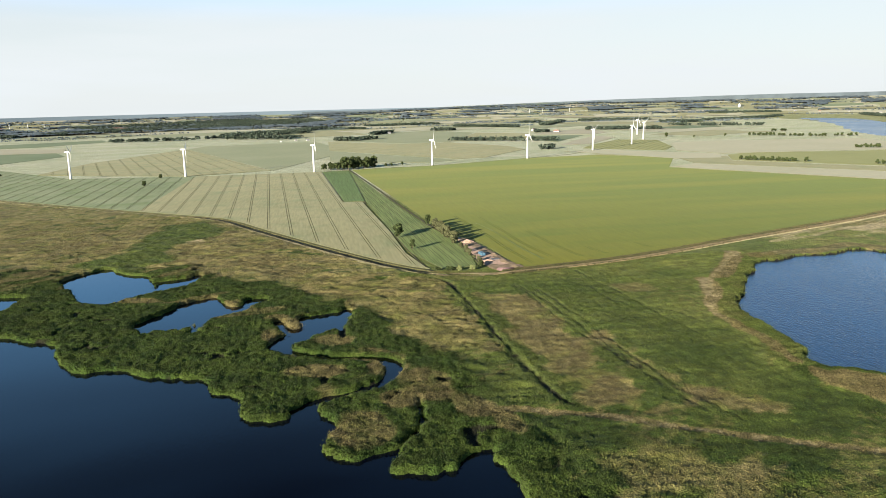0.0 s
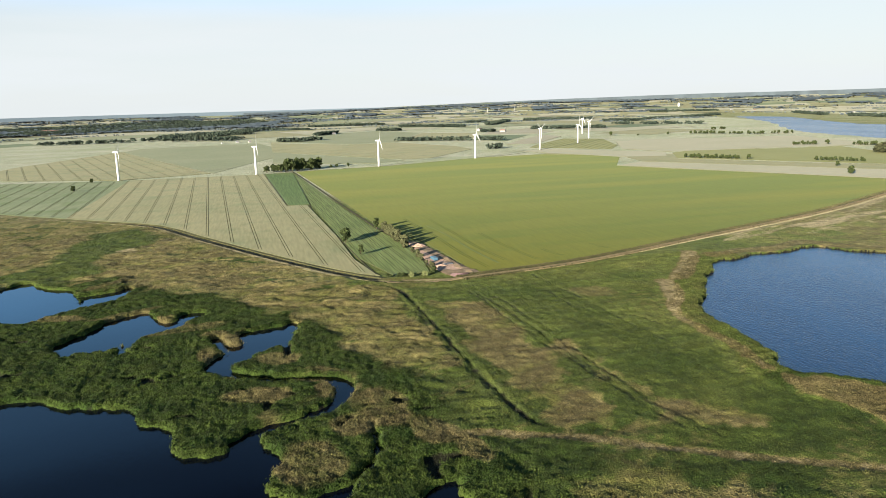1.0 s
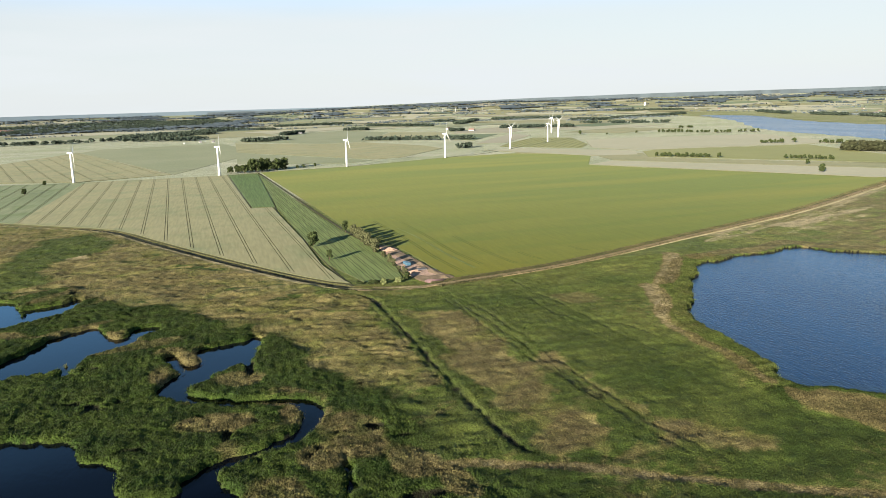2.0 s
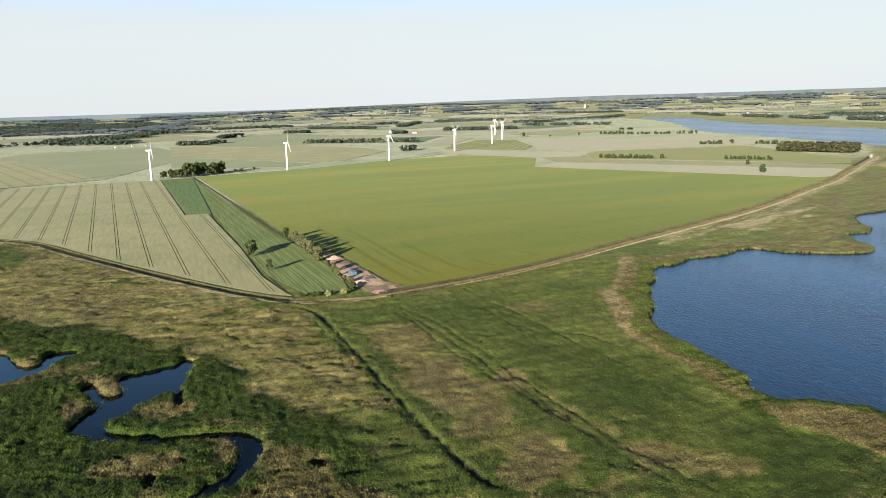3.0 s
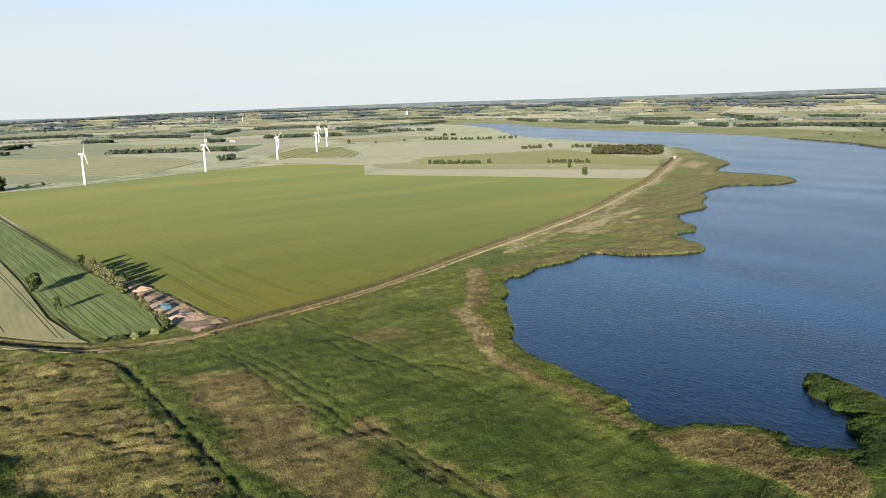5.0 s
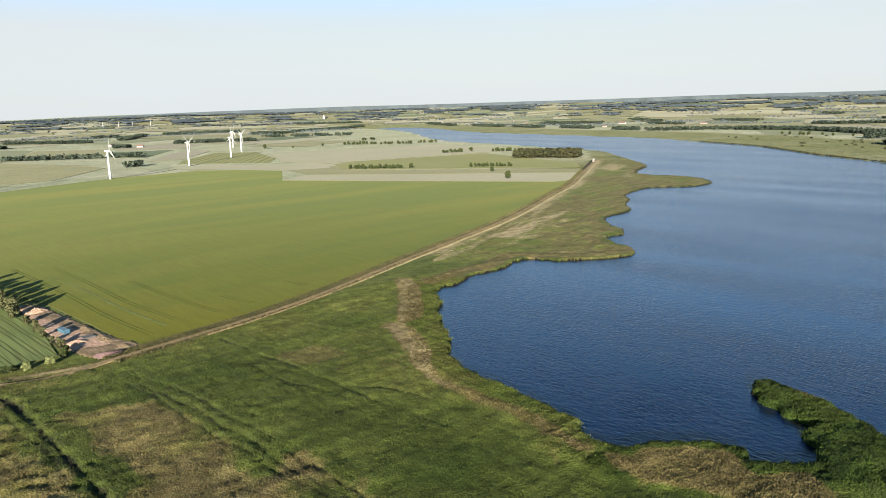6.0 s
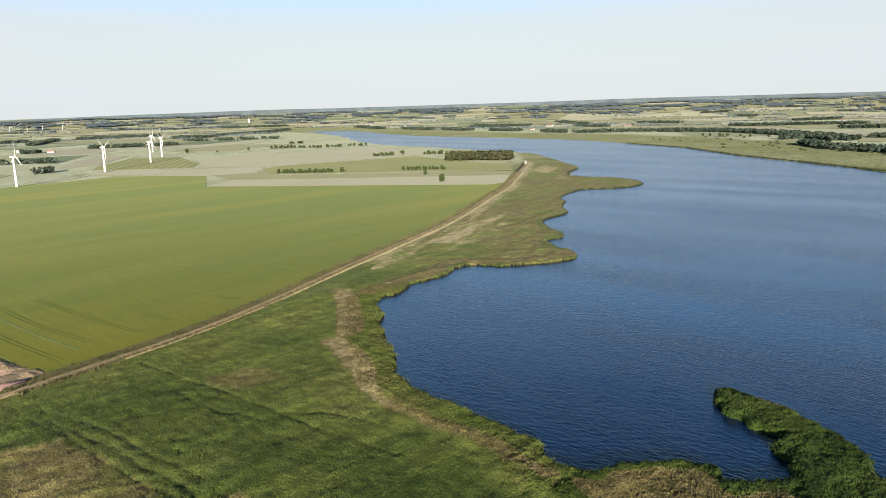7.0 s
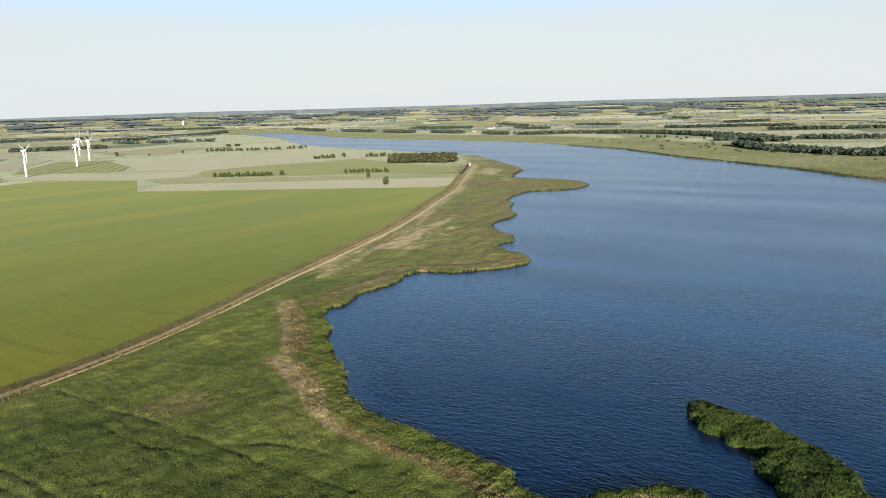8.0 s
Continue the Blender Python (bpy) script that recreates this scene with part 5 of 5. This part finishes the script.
woodland("right_woods", [(2120, 1390, 2258, 1222, 50), (2268, 1222, 2250, 981, 60), (2250, 981, 2196, 850, 70), (2196, 850, 2050, 690, 80), (2050, 690, 1830, 530, 90), (1858, 680, 1866, 632, 24), (1680, 575, 1564, 511, 36), (1545, 490, 1470, 380, 60), (1470, 380, 1440, 200, 90), (1967, 517, 1988, 334, 60), (3770, 1634, 3900, 1519, 50), (3639, 1392, 3616, 1308, 60), (3324, 1057, 3496, 917, 40), (2985, 1855, 3141, 2106, 50), (2778, 2022, 2773, 2348, 40), (3104, 1650, 3069, 1442, 90),
                         (2500, 2900, 2440, 2640, 50), (2420, 2480, 2360, 2250, 40), (2340, 2150, 2300, 1980, 60), (2280, 1860, 2250, 1700, 40), (2190, 1560, 2150, 1430, 50), (2620, 2250, 2560, 2000, 50), (2700, 1750, 2640, 1560, 50), (2700, 1100, 2900, 700, 60), (2500, 700, 2700, 300, 50)],
         "dark woods and belts beyond the fjord", 9, 14, 11)

woodland("shore_reeds", [(1036, 246, 1076, 287, 8), (1076, 287, 1156, 365, 10), (1156, 365, 1237, 461, 10), (1237, 461, 1328, 579, 10), (1328, 579, 1512, 760, 10), (1512, 760, 1623, 950, 10)],
         "dark green reed fringe along the far shore of the fjord", 21, 2.4, 5, OLIVE)
r9 = np.random.default_rng(31)
woodland("bank_scrub", [(x, y, x + 9, y + 6, 7) for x, y in zip(*(lambda t, d: (1080 + 640 * t + d * 0.8, 250 + 800 * t - d * 0.6))(r9.random(46), r9.uniform(60, 330, 46)))],
         "scattered low bushes on the rough grazing beyond the fjord", 22, 4.0, 6, OLIVE)


def scattered_woods():
    r2 = np.random.default_rng(77)
    areas = []
    for _ in range(190):
        az, r = r2.uniform(-0.6, 1.75), r2.uniform(2950, 4300)
        x, y = HUB[0] + r * math.sin(az), HUB[1] + r * math.cos(az)
        a, length = r2.normal(az + 1.57, 0.3), r2.uniform(60, 330)
        if water_poly(np.array([x]), np.array([y]))[0] > -150:
            continue
        areas.append((x, y, x + length * math.sin(a), y + length * math.cos(a), r2.uniform(12, 70)))
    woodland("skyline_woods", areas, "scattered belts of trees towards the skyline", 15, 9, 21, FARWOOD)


scattered_woods()


# ---- rubble yard by the dike ----
def lumpy(name, x, y, rx, ry, high, material, label, seed, category="heap", turn=0.0, seg=28):
    """A heap with an uneven surface."""
    r = np.random.default_rng(seed)
    verts, faces = [(0.0, 0.0, high)], []
    rings = 8
    for j in range(1, rings + 1):
        for k in range(seg):
            a, q = 2 * math.pi * k / seg, j / rings
            w = 1 + 0.22 * float(fbm(np.array([3 * math.cos(a) + seed]), np.array([3 * math.sin(a)]), 1.2, 3, seed)[0])
            z = high * (1 - q) ** 0.8 * (1 + 0.09 * r.normal()) if j < rings else -0.15
            verts.append((rx * q * w * math.cos(a), ry * q * w * math.sin(a), max(z, -0.15)))
    faces += [(0, 1 + k, 1 + (k + 1) % seg) for k in range(seg)]
    for j in range(rings - 1):
        for k in range(seg):
            a, b = 1 + j * seg + k, 1 + j * seg + (k + 1) % seg
            faces.append((a, a + seg, b + seg, b))
    ob = mesh_object(name, verts, faces, material)
    ob.matrix_basis = pose(x, y, 0.25, 0, 0, turn)
    return tagged(ob, label, category)


BROWN = surface("brown_spoil", (0.3, 0.215, 0.14), (0.19, 0.142, 0.088), 0.12, 0.5, relief=0.9, stretch=(1, 0.3, 1), turn=20)


def yard_ground():
    outline = spline([(144, 548), (151, 541), (154, 520), (157, 492), (160, 462), (165, 436), (158, 427), (148, 428), (143, 443), (141, 462), (141, 504), (141, 530)], 4, True)
    xs, ys = np.arange(136, 172, 0.9), np.arange(420, 556, 0.9)
    X, Y = np.meshgrid(xs, ys)
    d = depth_in(outline, X, Y) + 0.8 * fbm(X, Y, 5, 2, 71)
    rough = ease(152, 160, X + 0.12 * (480 - Y))
    Z = np.where(d > 0, 0.25 + 0.12 * fbm(X, Y, 3, 3, 73) + 0.55 * rough * np.maximum(0, fbm(X, Y, 3.5, 3, 75)), -0.3)
    n, m = X.shape
    i = np.arange(n * m).reshape(n, m)
    q = np.stack([i[:-1, :-1], i[:-1, 1:], i[1:, 1:], i[1:, :-1]], -1).reshape(-1, 4)
    q = q[(d.ravel()[q] > -0.9).any(1)]
    ob = new("yard_ground", raw_mesh("yard_ground", np.stack([X, Y, Z], -1).reshape(-1, 3), q, SAND))
    ob.data.materials.append(BROWN)
    side = (X + 0.16 * (Y - 480) + 3.0 * fbm(X, Y, 6, 3, 79) > 151.5) | (Y + 5 * fbm(X, Y, 8, 2, 81) < 447)
    ob.data.polygons.foreach_set("material_index", side.ravel()[q[:, 0]].astype(np.int32))
    tagged(ob, "pinkish sand and rubble ground of a small yard", "ground", kind="structure")


yard_ground()
lumpy("rubble_heap", 147, 529, 5.5, 5, 1.7, SAND, "heap of pinkish crushed rubble", 3)
lumpy("rubble_heap", 146.5, 459, 5, 4.2, 1.2, SAND, "low heap of pinkish rubble beside a blue container", 4)
lumpy("spoil_heap", 157, 456, 3, 6, 0.8, BROWN, "low heap of brown spoil at the yard's edge", 5)
lumpy("spoil_heap", 156, 478, 2.4, 5, 0.7, BROWN, "low heap of brown spoil at the yard's edge", 6)
lumpy("spoil_heap", 160, 440, 2.6, 4, 0.7, BROWN, "low heap of brown spoil near the dike", 7)
BLUE = plain("blue_steel", (0.05, 0.115, 0.165), 0.5, dirt=0.25)


def skip_container(x, y, turn):
    top = new("container")
    top.matrix_basis = pose(x, y, 0.3, 0, 0, turn)
    tagged(top, "blue steel container standing in the rubble yard", "container")
    part("body", box(bmesh.new(), -3.6, 3.6, -1.3, 1.3, 0, 1.5, 0.06), BLUE, top)
    part("roof", box(bmesh.new(), -3.75, 3.75, -1.45, 1.45, 1.48, 1.64, 0.05), plain("pale_blue_sheet", (0.11, 0.19, 0.24), 0.5, dirt=0.2), top, "paler blue sheet roof")
    for s in (-1, 1):
        for k in range(9):
            part("rib", box(bmesh.new(), -3.3 + k * 0.82, -3.1 + k * 0.82, s * 1.3 - 0.06, s * 1.3 + 0.06, 0.1, 1.4), BLUE, top)
    part("door", box(bmesh.new(), 3.58, 3.68, -1.0, 1.0, 0.15, 1.35, 0.02), BLUE, top)


skip_container(147, 480, 97)
WOODP = surface("weathered_logs", (0.17, 0.105, 0.105), (0.11, 0.075, 0.075), 0.5, 2.0)


def log_pile(x, y, turn):
    top = new("log_pile")
    top.matrix_basis = pose(x, y, 0.3, 0, 0, turn)
    tagged(top, "pile of reddish logs lying by the dike", "log pile")
    r = np.random.default_rng(4)
    for row_, count in ((0, 6), (1, 5), (2, 3)):
        for k in range(count):
            rad, length = r.uniform(0.26, 0.36), r.uniform(8.5, 11)
            m = pose(r.uniform(-0.5, 0.5) - length / 2, (k - (count - 1) / 2) * 0.66, 0.2 + row_ * 0.52, 0, 90, r.uniform(-2, 2))
            part("log", lathe(bmesh.new(), [(rad, 0), (rad * 1.02, length * 0.5), (rad * 0.85, length)], 9, m), WOODP, top)


log_pile(151, 431, -12)

def dark_slab(x, y, turn):
    ob = part("dark_slab", box(bmesh.new(), -2.6, 2.6, -2.0, 2.0, 0, 0.5, 0.05), plain("dark_grey_slab", (0.1, 0.1, 0.105), 0.85, dirt=0.3), None)
    ob.matrix_basis = pose(x, y, 0.25, 0, 0, turn)
    tagged(ob, "flat dark grey slab lying in the rubble yard", "slab")


dark_slab(152.5, 464, 8)
BUSH = [tree("bush", 10, 8.5, 43 + k, label="round pale green bush by the dike", leaves=1100, size=0.62, material=BUSHY, clear=-0.15, lobes_n=16, category="bush") for k in range(2)]
plant(123, 438.5, 3.6, 4.0, 0, BUSH)
plant(131, 438.5, 3.4, 4.2, 1, BUSH)
row(108, 442, 121, 440, 6, 2.6, 3.2, "low green bush at the corner of the crops", "corner bushes", 0.8)
row(136, 441, 142, 452, 4, 3.0, 3.4, "low green bush at the corner of the yard", "corner bushes", 1.0)
row(139, 470, 141, 458, 3, 3.5, 3.0, "low willow bush beside the rubble yard", "hedge by the rubble yard", 0.5, GREY)


# ---- buildings ----
PLASTER = plain("white_plaster", (0.36, 0.35, 0.33), 0.8, dirt=0.08)
BRICKW = plain("red_brick_wall", (0.32, 0.13, 0.09), 0.85, dirt=0.2)
TILE = plain("red_tile_roof", (0.17, 0.1, 0.085), 0.8, dirt=0.25)
SLATE = plain("grey_roof", (0.2, 0.2, 0.21), 0.7, dirt=0.2)
PANE = plain("dark_window", (0.03, 0.035, 0.04), 0.15, dirt=0.1)


def house(x, y, length, depth, wall_h, turn, wall_m, roof_m, label, name="farmhouse", category="house"):
    top = new(name)
    top.matrix_basis = pose(x, y, height(x, y) - 0.2, 0, 0, turn)
    tagged(top, label, category)
    a, b, ridge = length / 2, depth / 2, wall_h + depth * 0.42
    bm = box(bmesh.new(), -a, a, -b, b, 0, wall_h)
    for s in (-1, 1):
        vs = [bm.verts.new(p) for p in ((s * a, -b, wall_h), (s * a, b, wall_h), (s * a, 0, ridge - 0.1))]
        bm.faces.new(vs)
    part("wall", bm, wall_m, top)
    bm = bmesh.new()
    for s in (-1, 1):
        p = [(-a - 0.4, s * (b + 0.5), wall_h - 0.3), (a + 0.4, s * (b + 0.5), wall_h - 0.3), (a + 0.4, 0, ridge), (-a - 0.4, 0, ridge)]
        lo, hi = [bm.verts.new(q) for q in p], [bm.verts.new((q[0], q[1], q[2] + 0.25)) for q in p]
        bm.faces.new(lo), bm.faces.new(hi)
        for k in range(4):
            bm.faces.new((lo[k], lo[(k + 1) % 4], hi[(k + 1) % 4], hi[k]))
    part("roof", bm, roof_m, top)
    part("chimney", box(bmesh.new(), -0.5, 0.5, -0.4, 0.4, ridge - 0.6, ridge + 1.0), BRICKW, top)
    for s in (-1, 1):
        for k in range(max(2, int(length / 5))):
            u = -a + length * (k + 0.5) / max(2, int(length / 5))
            part("window", box(bmesh.new(), u - 0.6, u + 0.6, s * b - 0.04, s * b + 0.04, wall_h * 0.4, wall_h * 0.8), PANE, top)
    part("door", box(bmesh.new(), -0.5 + a * 0.2, 0.5 + a * 0.2, -b - 0.05, -b + 0.05, 0.2, 2.2), SLATE, top)


rb = np.random.default_rng(19)
for x, y, l, w in ((16, 2215, 8, 5), (-20, 2225, 7, 5), (300, 2560, 12, 7)):
    house(x, y, l, w, 3.4, 20, PLASTER, SLATE, "small grey-roofed farm building beside a far belt of trees")
for x, y, l, w in ((792, 2413, 24, 10), (827, 2275, 18, 9), (1566, 468, 16, 8), (2285, 1384, 18, 9), 
                   (2992, 809, 40, 16), (3209, 854, 22, 10), (3040, 700, 18, 9), (2700, 1500, 24, 10), (2560, 2300, 20, 9), (2500, 2500, 22, 10), (2750, 1900, 30, 12), (2400, 1750, 16, 8), (1980, 540, 16, 8), (3150, 400, 34, 14), (2600, 620, 26, 11)):
    white = rb.random() < 0.6
    house(x, y, l, w, rb.uniform(3, 4.5), rb.uniform(0, 180), PLASTER if white else BRICKW, TILE if rb.random() < 0.6 else SLATE,
          "whitewashed farmhouse among distant trees" if white else "red brick farmhouse among distant trees")
for x, y, l, w in ((-928, 3800, 45, 14), (-890, 3780, 35, 12), (-1500, 3900, 36, 12), (300, 3480, 26, 10)):
    house(x, y, l, w, 7, 8, PLASTER, TILE, "long white farm building at a forest edge", "barn", "barn")
for x, y in ((2350, 3300), (2420, 3250), (2480, 3150), (2300, 3400), (2600, 2900), (2650, 2700), (2560, 3050), (2820, 2600), (2750, 2450), (2900, 2200), (2200, 3450), (3000, 1900)):
    house(x, y, rb.uniform(9, 15), 7, 4, rb.uniform(0, 180), PLASTER, TILE if rb.random() < 0.5 else SLATE, "pale village house near the head of the fjord", "village_house")


STONE = plain("weathered_render", (0.15, 0.135, 0.11), 0.85, dirt=0.2)


def pump_house(x, y):
    top = new("pump_house")
    top.matrix_basis = pose(x, y, -0.1, 0, 0, 30)
    tagged(top, "small pale rendered pump house with a pointed roof by the dike", "pump house")
    part("wall", box(bmesh.new(), -2, 2, -2, 2, 0, 4, 0.05), STONE, top)
    part("roof", lathe(bmesh.new(), [(3.1, 3.9), (1.6, 5.4), (0.1, 7.0)], 4, pose(0, 0, 0, 0, 0, 45)), SLATE, top)
    part("annex", box(bmesh.new(), 2, 6, -1.8, 1.8, 0, 2.4, 0.05), STONE, top)
    part("annex_roof", box(bmesh.new(), 1.95, 6.3, -2.1, 2.1, 2.38, 2.6, 0.03), SLATE, top)
    for s in (-1, 1):
        part("window", box(bmesh.new(), -0.6, 0.6, s * 2 - 0.05, s * 2 + 0.05, 1.7, 2.9), PANE, top)
    part("door", box(bmesh.new(), -2.06, -1.96, -0.6, 0.6, 0.1, 2.2), SLATE, top)


pump_house(1036, 826)


def tank(x, y, r, h, label, name, m, cone=0.4):
    top = new(name)
    top.matrix_basis = pose(x, y, height(x, y) - 0.2)
    tagged(top, label, name.replace("_", " "))
    part("shell", lathe(bmesh.new(), [(r, 0), (r, h * 0.5), (r, h)], 20), m, top)
    part("cap", lathe(bmesh.new(), [(r * 1.04, h), (r * 0.6, h + r * cone * 0.6), (0.1, h + r * cone)], 20), m, top)


tank(-62, 2190, 2.6, 3.6, "pale grey slurry tank by a farm", "storage_tank", plain("galvanised_steel", (0.4, 0.41, 0.4), 0.5, dirt=0.08))
tank(2377, 3666, 5, 18, "white water tower over distant woods", "water_tower", WHITE, 1.0)
for az in (17.1, 18.1, 19.0, 20.2, -22.0, -21.0, -19.9, -18.9):
    r0 = 4250
    tx, ty = 37 + r0 * math.sin(radians(az)), 10 + r0 * math.cos(radians(az))
    turbine(tx, ty, az * 40, 43, 21, 4, height(tx, ty)).scale = (0.5, 0.5, 0.55)
